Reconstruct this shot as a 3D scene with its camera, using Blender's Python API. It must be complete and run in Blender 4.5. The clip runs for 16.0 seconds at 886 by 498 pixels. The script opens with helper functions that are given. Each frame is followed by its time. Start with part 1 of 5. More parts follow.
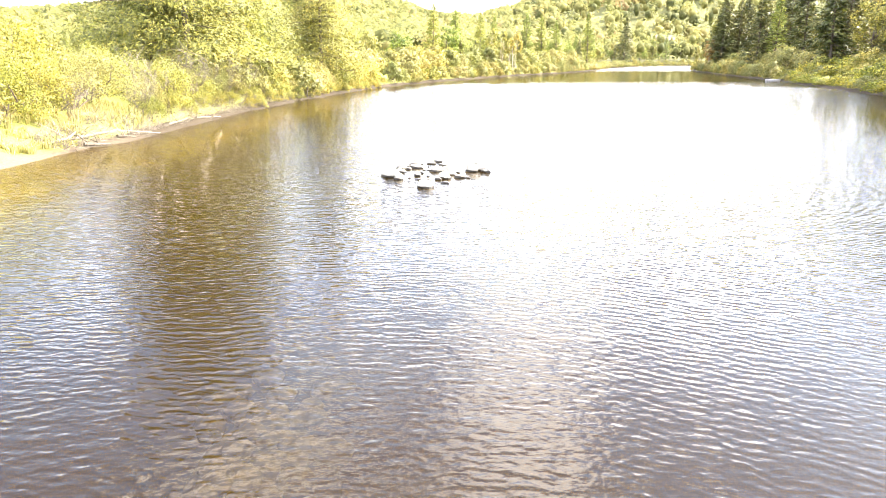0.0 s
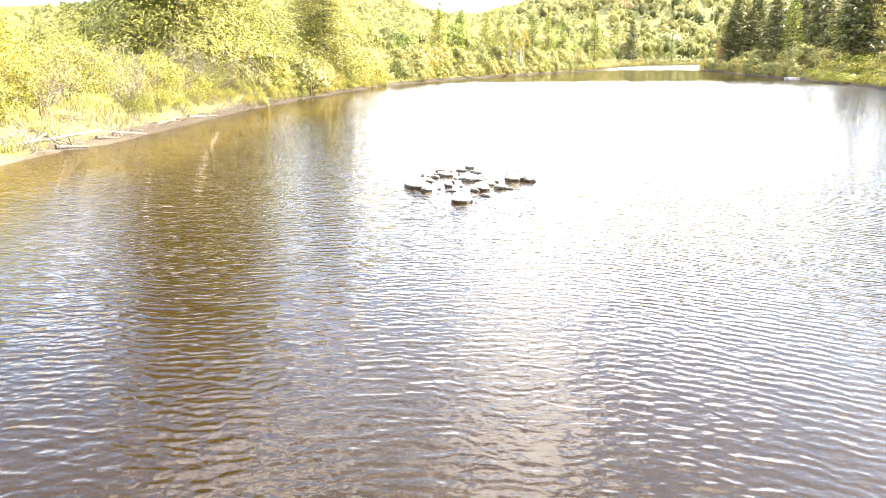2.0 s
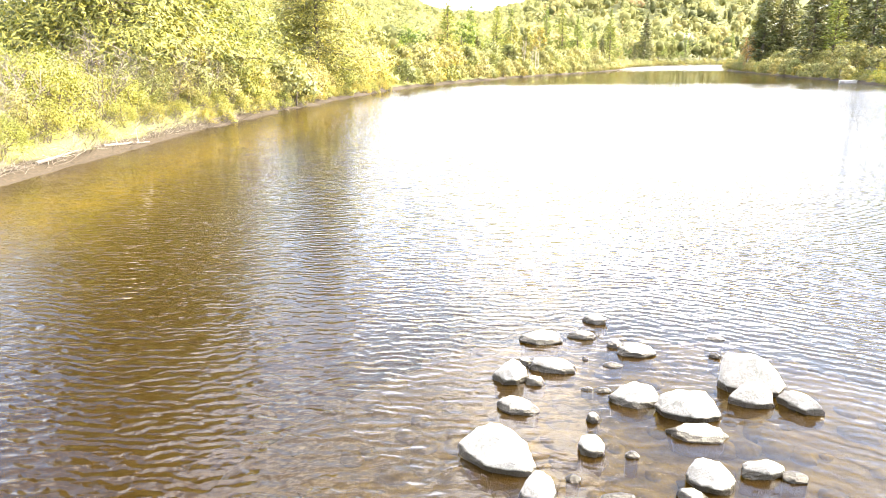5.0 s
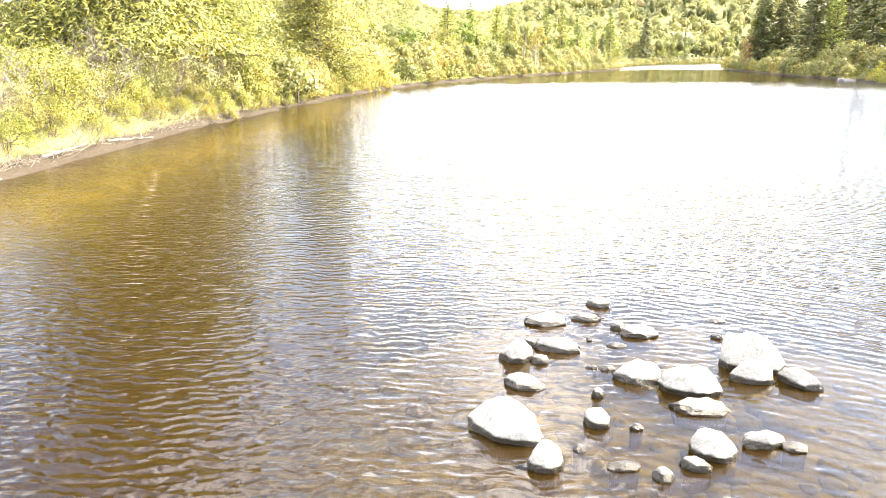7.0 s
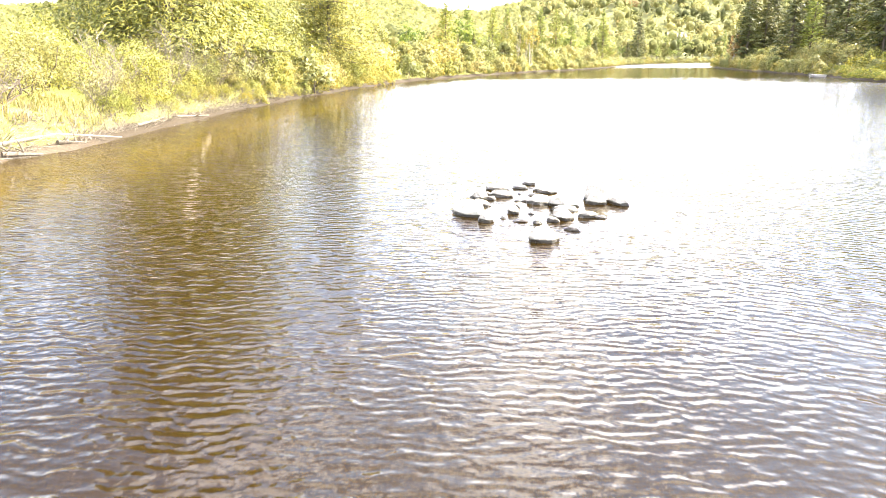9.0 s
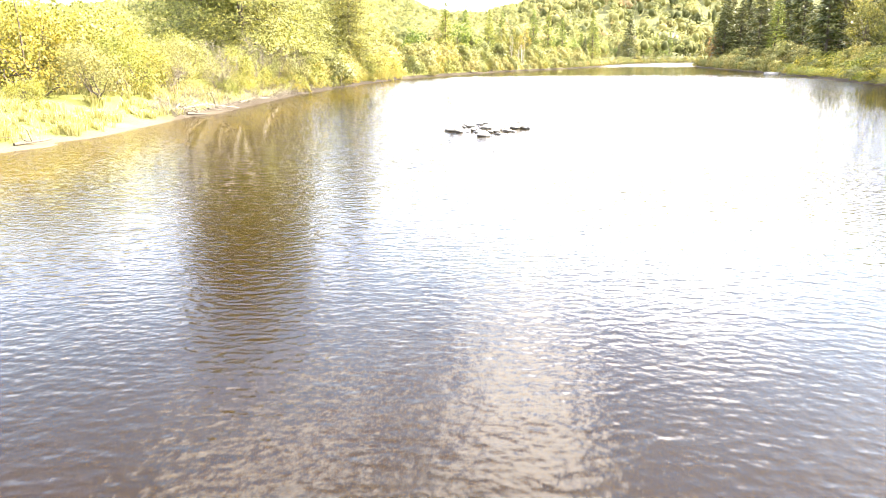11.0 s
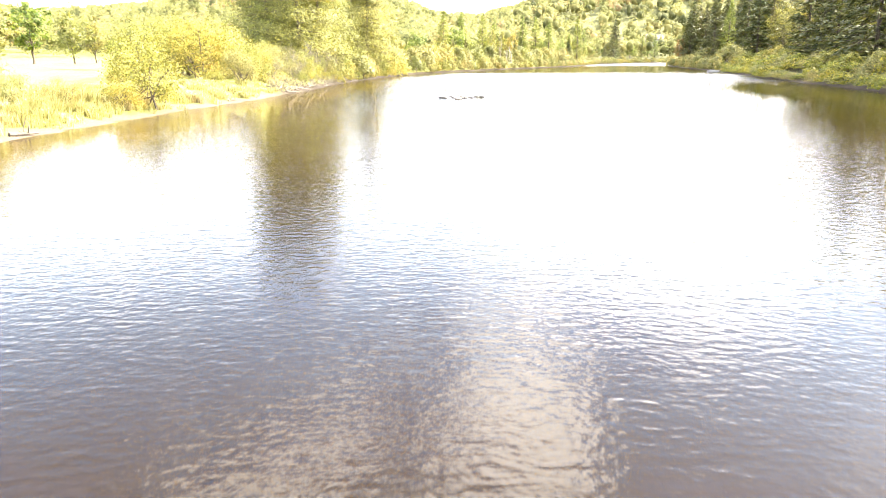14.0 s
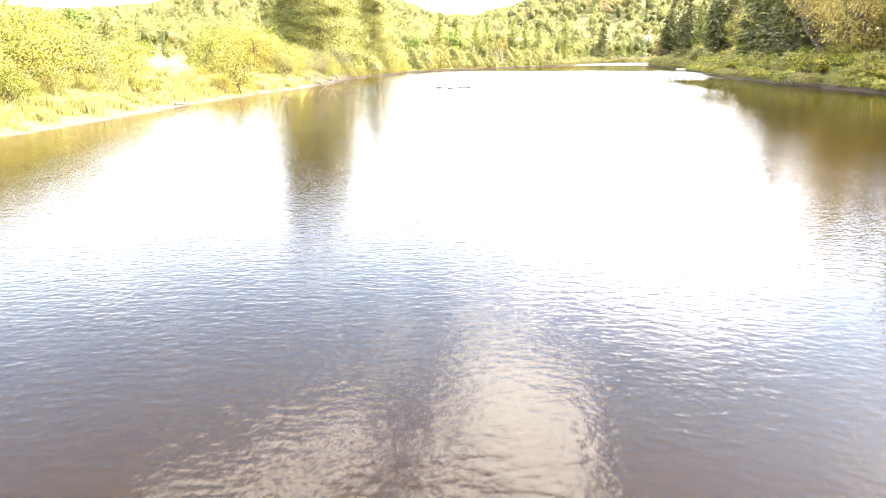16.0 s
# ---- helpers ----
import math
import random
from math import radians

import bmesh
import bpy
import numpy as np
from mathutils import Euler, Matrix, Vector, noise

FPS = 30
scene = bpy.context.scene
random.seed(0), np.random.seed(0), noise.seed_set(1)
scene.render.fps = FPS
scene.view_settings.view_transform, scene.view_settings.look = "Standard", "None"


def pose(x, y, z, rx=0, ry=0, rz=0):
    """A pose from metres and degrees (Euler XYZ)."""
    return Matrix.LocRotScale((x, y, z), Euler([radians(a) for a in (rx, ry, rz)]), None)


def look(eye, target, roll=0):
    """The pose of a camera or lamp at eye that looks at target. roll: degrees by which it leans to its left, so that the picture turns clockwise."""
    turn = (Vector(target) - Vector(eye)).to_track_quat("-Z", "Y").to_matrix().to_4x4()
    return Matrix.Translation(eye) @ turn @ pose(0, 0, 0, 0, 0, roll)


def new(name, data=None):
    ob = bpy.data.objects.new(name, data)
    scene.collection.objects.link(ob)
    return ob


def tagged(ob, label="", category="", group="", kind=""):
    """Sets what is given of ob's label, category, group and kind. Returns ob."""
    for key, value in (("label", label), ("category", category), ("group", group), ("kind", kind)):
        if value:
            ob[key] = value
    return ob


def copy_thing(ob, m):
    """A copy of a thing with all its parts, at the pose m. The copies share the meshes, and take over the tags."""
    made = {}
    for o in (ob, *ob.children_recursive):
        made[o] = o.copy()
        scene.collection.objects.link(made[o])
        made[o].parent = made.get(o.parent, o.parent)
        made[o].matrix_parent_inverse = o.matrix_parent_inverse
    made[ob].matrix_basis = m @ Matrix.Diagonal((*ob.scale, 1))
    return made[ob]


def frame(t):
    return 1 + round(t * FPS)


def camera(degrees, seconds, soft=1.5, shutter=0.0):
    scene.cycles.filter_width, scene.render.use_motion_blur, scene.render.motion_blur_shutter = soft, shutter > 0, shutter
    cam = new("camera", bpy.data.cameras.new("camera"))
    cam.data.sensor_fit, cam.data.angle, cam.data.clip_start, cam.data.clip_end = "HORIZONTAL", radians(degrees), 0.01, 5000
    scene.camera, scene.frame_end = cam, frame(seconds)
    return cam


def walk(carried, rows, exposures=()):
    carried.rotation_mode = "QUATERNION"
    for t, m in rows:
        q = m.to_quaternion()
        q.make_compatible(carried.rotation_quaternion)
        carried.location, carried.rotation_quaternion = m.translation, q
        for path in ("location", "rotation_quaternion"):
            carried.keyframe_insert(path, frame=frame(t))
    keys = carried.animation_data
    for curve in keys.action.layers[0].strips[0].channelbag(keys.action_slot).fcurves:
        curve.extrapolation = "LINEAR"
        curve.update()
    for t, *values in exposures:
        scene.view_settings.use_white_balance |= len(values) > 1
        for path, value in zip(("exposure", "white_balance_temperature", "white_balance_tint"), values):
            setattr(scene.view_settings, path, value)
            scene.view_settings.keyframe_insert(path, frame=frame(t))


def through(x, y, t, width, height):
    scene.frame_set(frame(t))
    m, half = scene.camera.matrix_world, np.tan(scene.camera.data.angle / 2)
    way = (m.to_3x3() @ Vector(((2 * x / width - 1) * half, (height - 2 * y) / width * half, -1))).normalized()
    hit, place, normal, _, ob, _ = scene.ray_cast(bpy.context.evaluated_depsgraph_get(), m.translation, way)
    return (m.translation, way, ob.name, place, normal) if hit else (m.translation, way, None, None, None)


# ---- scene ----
cam = camera(66.0, 16.0, shutter=0.12, soft=0.75)
# seconds, eye x, y, z, then yaw, pitch and roll in degrees
ROWS = [
    (0.0, 0.265, 1.860, 4.187, 0.18, -15.61, -0.04),
    (0.5, 0.186, 2.374, 4.164, 0.17, -15.61, -0.04),
    (1.0, -0.072, 3.068, 4.060, 0.19, -15.60, -0.05),
    (1.5, -0.433, 4.391, 3.903, 0.25, -15.58, -0.07),
    (2.0, -0.808, 6.341, 3.743, 0.32, -15.58, -0.07),
    (2.5, -1.150, 8.756, 3.650, 0.38, -15.58, -0.07),
    (3.0, -1.442, 11.819, 3.588, 0.42, -15.59, -0.05),
    (3.5, -1.720, 15.191, 3.623, 0.45, -15.61, -0.00),
    (4.0, -1.946, 18.280, 3.795, 0.48, -15.63, 0.04),
    (4.5, -2.114, 20.162, 3.836, 0.51, -15.65, 0.04),
    (4.7, -2.165, 20.482, 3.863, 0.53, -15.65, 0.01),
    (5.2, -2.225, 20.830, 3.862, 0.53, -15.65, -0.02),
    (6.2, -2.300, 20.980, 3.815, 0.52, -15.65, -0.03),
    (6.8, -2.321, 20.746, 3.754, 0.50, -15.66, -0.02),
    (7.0, -2.311, 20.489, 3.697, 0.48, -15.68, -0.01),
    (7.5, -2.322, 19.318, 3.614, 0.46, -15.69, -0.01),
    (8.0, -2.289, 17.434, 3.472, 0.43, -15.69, -0.03),
    (8.5, -2.256, 14.931, 3.370, 0.40, -15.69, -0.06),
    (9.0, -2.211, 12.109, 3.327, 0.39, -15.68, -0.09),
    (9.2, -2.197, 10.773, 3.302, 0.42, -15.67, -0.12),
    (11.5, -1.815, -10.349, 3.322, 0.48, -15.68, -0.15),
    (12.0, -1.676, -14.987, 3.299, 0.53, -15.69, -0.18),
    (12.5, -1.526, -19.711, 3.389, 0.53, -15.69, -0.18),
    (13.0, -1.396, -24.391, 3.517, 0.51, -15.69, -0.16),
    (13.5, -1.303, -29.214, 3.555, 0.48, -15.69, -0.14),
    (14.0, -1.250, -34.023, 3.395, 0.43, -15.69, -0.14),
    (14.5, -1.167, -38.961, 3.262, 0.37, -15.70, -0.13),
    (15.0, -1.116, -44.030, 3.227, 0.30, -15.69, -0.11),
    (15.5, -1.098, -49.049, 3.285, 0.22, -15.69, -0.10),
    (16.0, -1.090, -54.047, 3.362, 0.14, -15.69, -0.10),
]
EXPOSURE = 3.36


def drone(x, y, z, yaw, pitch, roll):
    return pose(x, y, z, 90 + pitch, 0, yaw) @ pose(0, 0, 0, 0, 0, roll)


walk(cam, [(t, drone(*r)) for t, *r in ROWS], exposures=[(0.0, EXPOSURE), (16.0, EXPOSURE)])

# ---- sky and sun ----
SUN_AZ, SUN_EL = 74.0, 42.0  # degrees to the right of +y, and above the horizon
sun_dir = Vector((math.sin(radians(SUN_AZ)) * math.cos(radians(SUN_EL)), math.cos(radians(SUN_AZ)) * math.cos(radians(SUN_EL)), math.sin(radians(SUN_EL))))
sun = new("sun", bpy.data.lights.new("sun", "SUN"))
sun.data.energy, sun.data.angle, sun.data.color = 5.0, radians(0.6), (1.0, 0.91, 0.73)
sun.matrix_world = look((0, 0, 60), Vector((0, 0, 60)) - sun_dir)

world = bpy.data.worlds.new("sky")
scene.world = world
world.use_nodes = True
wn, wl = world.node_tree.nodes, world.node_tree.links
wn.clear()
w_out, w_bg = wn.new("ShaderNodeOutputWorld"), wn.new("ShaderNodeBackground")
w_sky = wn.new("ShaderNodeTexSky")
w_sky.sky_type, w_sky.sun_disc = "NISHITA", False
w_sky.sun_elevation, w_sky.sun_rotation = radians(SUN_EL), radians(SUN_AZ)
w_sky.dust_density, w_sky.air_density = 1.3, 1.0
# heading, height and half sizes, in degrees
CLOUDS = [(17.0, 12.0, 20.0, 11.5), (7.5, 28.0, 10.5, 6.5), (2.5, 32.5, 9.0, 6.0), (9.5, 34.0, 8.0, 7.5), (-15.0, 34.0, 10.5, 5.0), (-8.5, 31.5, 5.0, 3.5), (-22.0, 36.5, 8.0, 5.0), (95.0, 46.0, 30.0, 12.0), (-95.0, 35.0, 40.0, 14.0), (160.0, 40.0, 45.0, 16.0)]
w_co = wn.new("ShaderNodeTexCoord")
w_sep = wn.new("ShaderNodeSeparateXYZ")
wl.new(w_co.outputs["Generated"], w_sep.inputs[0])


def wmath(op, a, b=None, clamp=False):
    n = wn.new("ShaderNodeMath")
    n.operation, n.use_clamp = op, clamp
    for i, v in enumerate((a, b)):
        if v is None:
            continue
        if isinstance(v, (int, float)):
            n.inputs[i].default_value = v
        else:
            wl.new(v, n.inputs[i])
    return n.outputs[0]


w_up = wmath("ADD", wmath("MAXIMUM", w_sep.outputs[2], 0.0), 0.14)
w_comb = wn.new("ShaderNodeCombineXYZ")
wl.new(wmath("DIVIDE", w_sep.outputs[0], w_up), w_comb.inputs[0])
wl.new(wmath("DIVIDE", w_sep.outputs[1], w_up), w_comb.inputs[1])
w_noise = wn.new("ShaderNodeTexNoise")
w_noise.inputs["Scale"].default_value, w_noise.inputs["Detail"].default_value = 4.0, 6.0
w_noise.inputs["Roughness"].default_value = 0.58
wl.new(w_comb.outputs[0], w_noise.inputs["Vector"])
# billowing clouds by heading and height in degrees: where they drift, and how far they reach
w_az = wmath("MULTIPLY", wmath("ARCTAN2", w_sep.outputs[0], w_sep.outputs[1]), 57.2958)
w_el = wmath("MULTIPLY", wmath("ARCSINE", w_sep.outputs[2]), 57.2958)
w_field = wmath("MULTIPLY", wmath("SUBTRACT", w_el, 36.0), 0.03, True)
for c_az, c_el, r_az, r_el in CLOUDS:
    u2 = wmath("POWER", wmath("ABSOLUTE", wmath("DIVIDE", wmath("SUBTRACT", w_az, c_az), r_az)), 2.0)
    v2 = wmath("POWER", wmath("ABSOLUTE", wmath("DIVIDE", wmath("SUBTRACT", w_el, c_el), r_el)), 2.0)
    w_field = wmath("MAXIMUM", w_field, wmath("SUBTRACT", 1.0, wmath("SQRT", wmath("ADD", u2, v2))))
w_ramp = wn.new("ShaderNodeValToRGB")
w_ramp.color_ramp.elements[0].position, w_ramp.color_ramp.elements[1].position = 0.46, 0.60
w_ramp.color_ramp.interpolation = "EASE"
wl.new(wmath("ADD", wmath("MULTIPLY", w_field, 0.58), wmath("SUBTRACT", wmath("MULTIPLY", w_noise.outputs["Fac"], 1.5), 0.43)), w_ramp.inputs[0])
# clouds are brighter towards the sun
w_dot = wn.new("ShaderNodeVectorMath")
w_dot.operation = "DOT_PRODUCT"
wl.new(w_co.outputs["Generated"], w_dot.inputs[0])
w_dot.inputs[1].default_value = sun_dir
w_near = wmath("POWER", wmath("MAXIMUM", w_dot.outputs["Value"], 0.0), 2.0)
w_glow = wmath("ADD", wmath("MULTIPLY", w_near, 3.0), 10.5)
# and close up into a bright bank low over the hills
w_low = wmath("SUBTRACT", 1.0, wmath("MULTIPLY", w_sep.outputs[2], 3.1), True)
w_cover = wmath("MAXIMUM", wmath("MULTIPLY", w_ramp.outputs["Color"], 0.9), w_low, True)
w_glow = wmath("ADD", w_glow, wmath("MULTIPLY", w_low, 4.0))
w_cloud = wn.new("ShaderNodeMix")
w_cloud.data_type = "RGBA"
w_white = wn.new("ShaderNodeVectorMath")
w_white.operation = "SCALE"
w_white.inputs[0].default_value = (1.0, 0.955, 0.97)
wl.new(w_glow, w_white.inputs["Scale"])
wl.new(w_cover, w_cloud.inputs["Factor"])
wl.new(w_sky.outputs[0], w_cloud.inputs["A"])
wl.new(w_white.outputs[0], w_cloud.inputs["B"])
wl.new(w_cloud.outputs["Result"], w_bg.inputs["Color"])
w_bg.inputs["Strength"].default_value = 0.125
wl.new(w_bg.outputs[0], w_out.inputs["Surface"])


# ---- materials ----
class Mat:
    """A small builder round one node material."""

    def __init__(self, name):
        self.m = bpy.data.materials.new(name)
        self.m.use_nodes = True
        self.n, self.l = self.m.node_tree.nodes, self.m.node_tree.links
        self.n.clear()
        self.out = self.n.new("ShaderNodeOutputMaterial")
        self.co = self.n.new("ShaderNodeTexCoord")

    def put(self, socket, v):
        if isinstance(v, (int, float)):
            socket.default_value = v
        elif isinstance(v, tuple):
            socket.default_value = (*v, 1.0) if len(v) == 3 and len(socket.default_value) == 4 else v
        else:
            self.l.new(v, socket)

    def noise(self, scale, detail=4.0, rough=0.55, stretch=None, space="Object"):
        n = self.n.new("ShaderNodeTexNoise")
        n.inputs["Scale"].default_value, n.inputs["Detail"].default_value, n.inputs["Roughness"].default_value = scale, detail, rough
        src = self.co.outputs[space]
        if stretch:
            mp = self.n.new("ShaderNodeMapping")
            mp.inputs["Scale"].default_value = stretch[:3]
            if len(stretch) > 3:
                mp.inputs["Rotation"].default_value = (0, 0, stretch[3])
            self.l.new(src, mp.inputs["Vector"])
            src = mp.outputs[0]
        self.l.new(src, n.inputs["Vector"])
        return n.outputs["Fac"]

    def wavelets(self, scale, turn, distortion):
        w = self.n.new("ShaderNodeTexWave")
        w.wave_type, w.bands_direction = "BANDS", "Y"
        w.inputs["Scale"].default_value, w.inputs["Distortion"].default_value = scale, distortion
        w.inputs["Detail"].default_value, w.inputs["Detail Scale"].default_value = 2.0, 1.2
        mp = self.n.new("ShaderNodeMapping")
        mp.inputs["Rotation"].default_value = (0, 0, turn)
        self.l.new(self.co.outputs["Object"], mp.inputs["Vector"])
        self.l.new(mp.outputs[0], w.inputs["Vector"])
        return w.outputs["Fac"]

    def ramp(self, fac, stops):
        r = self.n.new("ShaderNodeValToRGB")
        e = r.color_ramp.elements
        while len(e) < len(stops):
            e.new(0.5)
        for el, (p, c) in zip(e, stops):
            el.position, el.color = p, (*c, 1.0)
        self.put(r.inputs[0], fac)
        return r.outputs["Color"]

    def step(self, fac, a, b):
        r = self.n.new("ShaderNodeMapRange")
        r.inputs["From Min"].default_value, r.inputs["From Max"].default_value = a, b
        self.put(r.inputs["Value"], fac)
        return r.outputs[0]

    def mix(self, fac, a, b, kind="MIX"):
        x = self.n.new("ShaderNodeMix")
        x.data_type, x.blend_type = "RGBA", kind
        self.put(x.inputs["Factor"], fac)
        self.put(x.inputs["A"], a)
        self.put(x.inputs["B"], b)
        return x.outputs["Result"]

    def math(self, op, a, b=0.0):
        x = self.n.new("ShaderNodeMath")
        x.operation = op
        self.put(x.inputs[0], a)
        self.put(x.inputs[1], b)
        return x.outputs[0]

    def height(self):
        g = self.n.new("ShaderNodeNewGeometry")
        s = self.n.new("ShaderNodeSeparateXYZ")
        self.l.new(g.outputs["Position"], s.inputs[0])
        return s.outputs[2]

    def island(self):
        return self.n.new("ShaderNodeNewGeometry").outputs["Random Per Island"]

    def each(self):
        return self.n.new("ShaderNodeObjectInfo").outputs["Random"]

    def bump(self, h, strength, dist, normal=None):
        b = self.n.new("ShaderNodeBump")
        b.inputs["Strength"].default_value, b.inputs["Distance"].default_value = strength, dist
        self.put(b.inputs["Height"], h)
        if normal is not None:
            self.put(b.inputs["Normal"], normal)
        return b.outputs[0]

    def surface(self, color, rough=0.8, normal=None, metal=0.0, spec=0.3, through=None, amount=0.35):
        p = self.n.new("ShaderNodeBsdfPrincipled")
        self.put(p.inputs["Base Color"], color)
        self.put(p.inputs["Roughness"], rough)
        p.inputs["Metallic"].default_value, p.inputs["Specular IOR Level"].default_value = metal, spec
        if normal is not None:
            self.put(p.inputs["Normal"], normal)
        sh = p.outputs[0]
        if through is not None:
            t, x = self.n.new("ShaderNodeBsdfTranslucent"), self.n.new("ShaderNodeMixShader")
            self.put(t.inputs["Color"], through)
            x.inputs[0].default_value = amount
            self.l.new(sh, x.inputs[1])
            self.l.new(t.outputs[0], x.inputs[2])
            sh = x.outputs[0]
        self.l.new(sh, self.out.inputs["Surface"])
        return self.m


def leaf_material(name, dark, mid, light, amount=0.32, hue_noise=0.35, spread=0.3):
    m = Mat(name)
    dark, light = tuple((1 - 0.8 * spread) * k for k in dark), tuple((1 + spread) * k for k in light)
    c = m.ramp(m.island(), [(0.0, dark), (0.55, mid), (1.0, light)])
    patch = m.ramp(m.noise(hue_noise, 3.0, space="Object"), [(0.3, (0.72, 0.78, 0.7)), (0.7, (1.2, 1.12, 1.0))])
    c = m.mix(1.0, c, patch, "MULTIPLY")
    own = m.ramp(m.each(), [(0.0, (0.82, 0.9, 0.8)), (0.5, (1.0, 1.0, 1.0)), (1.0, (1.18, 1.05, 0.9))])
    c = m.mix(1.0, c, own, "MULTIPLY")
    lit = m.mix(1.0, c, (1.2, 1.08, 0.65), "MULTIPLY")
    return m.surface(c, 0.55, spec=0.25, through=lit, amount=amount)


def bark_material(name, a, b, scale=9.0):
    m = Mat(name)
    n = m.noise(scale, 5.0, 0.6, (1, 1, 0.25))
    return m.surface(m.ramp(n, [(0.3, a), (0.7, b)]), 0.9, m.bump(n, 0.6, 0.03))


LEAF_ALDER = leaf_material("alder_leaf", (0.075, 0.080, 0.013), (0.155, 0.154, 0.029), (0.275, 0.250, 0.070))
LEAF_WILLOW = leaf_material("willow_leaf", (0.095, 0.097, 0.034), (0.155, 0.148, 0.056), (0.235, 0.216, 0.092))
LEAF_GOLD = leaf_material("yellowing_leaf", (0.085, 0.087, 0.016), (0.160, 0.150, 0.029), (0.245, 0.212, 0.052))
LEAF_KNOT = leaf_material("knotweed_leaf", (0.060, 0.070, 0.009), (0.140, 0.150, 0.018), (0.290, 0.270, 0.036))
LEAF_DARK = leaf_material("spruce_needle", (0.034, 0.042, 0.014), (0.062, 0.069, 0.020), (0.115, 0.112, 0.034), 0.25)
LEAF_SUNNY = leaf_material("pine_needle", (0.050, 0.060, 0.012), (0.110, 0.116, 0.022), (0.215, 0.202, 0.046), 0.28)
LEAF_LARCH = leaf_material("larch_needle", (0.060, 0.090, 0.020), (0.110, 0.145, 0.030), (0.180, 0.200, 0.050), 0.4)
LEAF_FAR = leaf_material("far_shore_leaf", (0.075, 0.079, 0.025), (0.150, 0.150, 0.053), (0.225, 0.215, 0.085), 0.45, spread=0.0)
LEAF_OLIVE = leaf_material("olive_grey_leaf", (0.115, 0.110, 0.044), (0.205, 0.196, 0.084), (0.320, 0.300, 0.145), 0.42)
LEAF_RUST = leaf_material("rusty_leaf", (0.110, 0.070, 0.025), (0.180, 0.110, 0.040), (0.240, 0.170, 0.070))
BARK = bark_material("bark", (0.035, 0.027, 0.020), (0.095, 0.074, 0.056))
BARK_PALE = bark_material("pale_bark", (0.18, 0.16, 0.13), (0.36, 0.33, 0.28))
DRIFT = bark_material("driftwood", (0.10, 0.082, 0.064), (0.24, 0.205, 0.168), 14.0)
TWIG = bark_material("bleached_twig", (0.07, 0.058, 0.045), (0.165, 0.14, 0.112), 14.0)
DARK_WOOD = bark_material("wet_wood", (0.035, 0.028, 0.022), (0.10, 0.08, 0.06), 14.0)


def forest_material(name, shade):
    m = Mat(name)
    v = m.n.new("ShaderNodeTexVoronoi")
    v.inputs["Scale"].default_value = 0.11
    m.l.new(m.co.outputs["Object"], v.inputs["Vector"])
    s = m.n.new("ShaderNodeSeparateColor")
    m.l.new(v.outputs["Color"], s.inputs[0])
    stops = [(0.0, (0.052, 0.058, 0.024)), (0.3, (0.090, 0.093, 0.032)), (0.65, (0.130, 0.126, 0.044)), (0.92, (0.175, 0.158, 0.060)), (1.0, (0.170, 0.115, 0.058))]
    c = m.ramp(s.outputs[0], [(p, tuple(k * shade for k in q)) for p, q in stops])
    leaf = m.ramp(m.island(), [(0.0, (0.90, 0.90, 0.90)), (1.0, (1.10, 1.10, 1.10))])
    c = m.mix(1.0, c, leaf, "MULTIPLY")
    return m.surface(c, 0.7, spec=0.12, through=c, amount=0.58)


# one foliage in two tones; the bank woods' shade is put into the colour
FOREST, SHADED_WOODS = forest_material("hill_forest_foliage", 1.35), forest_material("shady_wood_foliage", 0.6)


def grass_material(name, dark, mid, light):
    m = Mat(name)
    c = m.ramp(m.island(), [(0.0, dark), (0.5, mid), (1.0, light)])
    return m.surface(c, 0.6, spec=0.2, through=c, amount=0.4)


GRASS = grass_material("long_grass", (0.150, 0.150, 0.045), (0.270, 0.245, 0.085), (0.400, 0.345, 0.160))
REED = grass_material("reed_blade", (0.160, 0.130, 0.050), (0.300, 0.240, 0.100), (0.420, 0.350, 0.190))


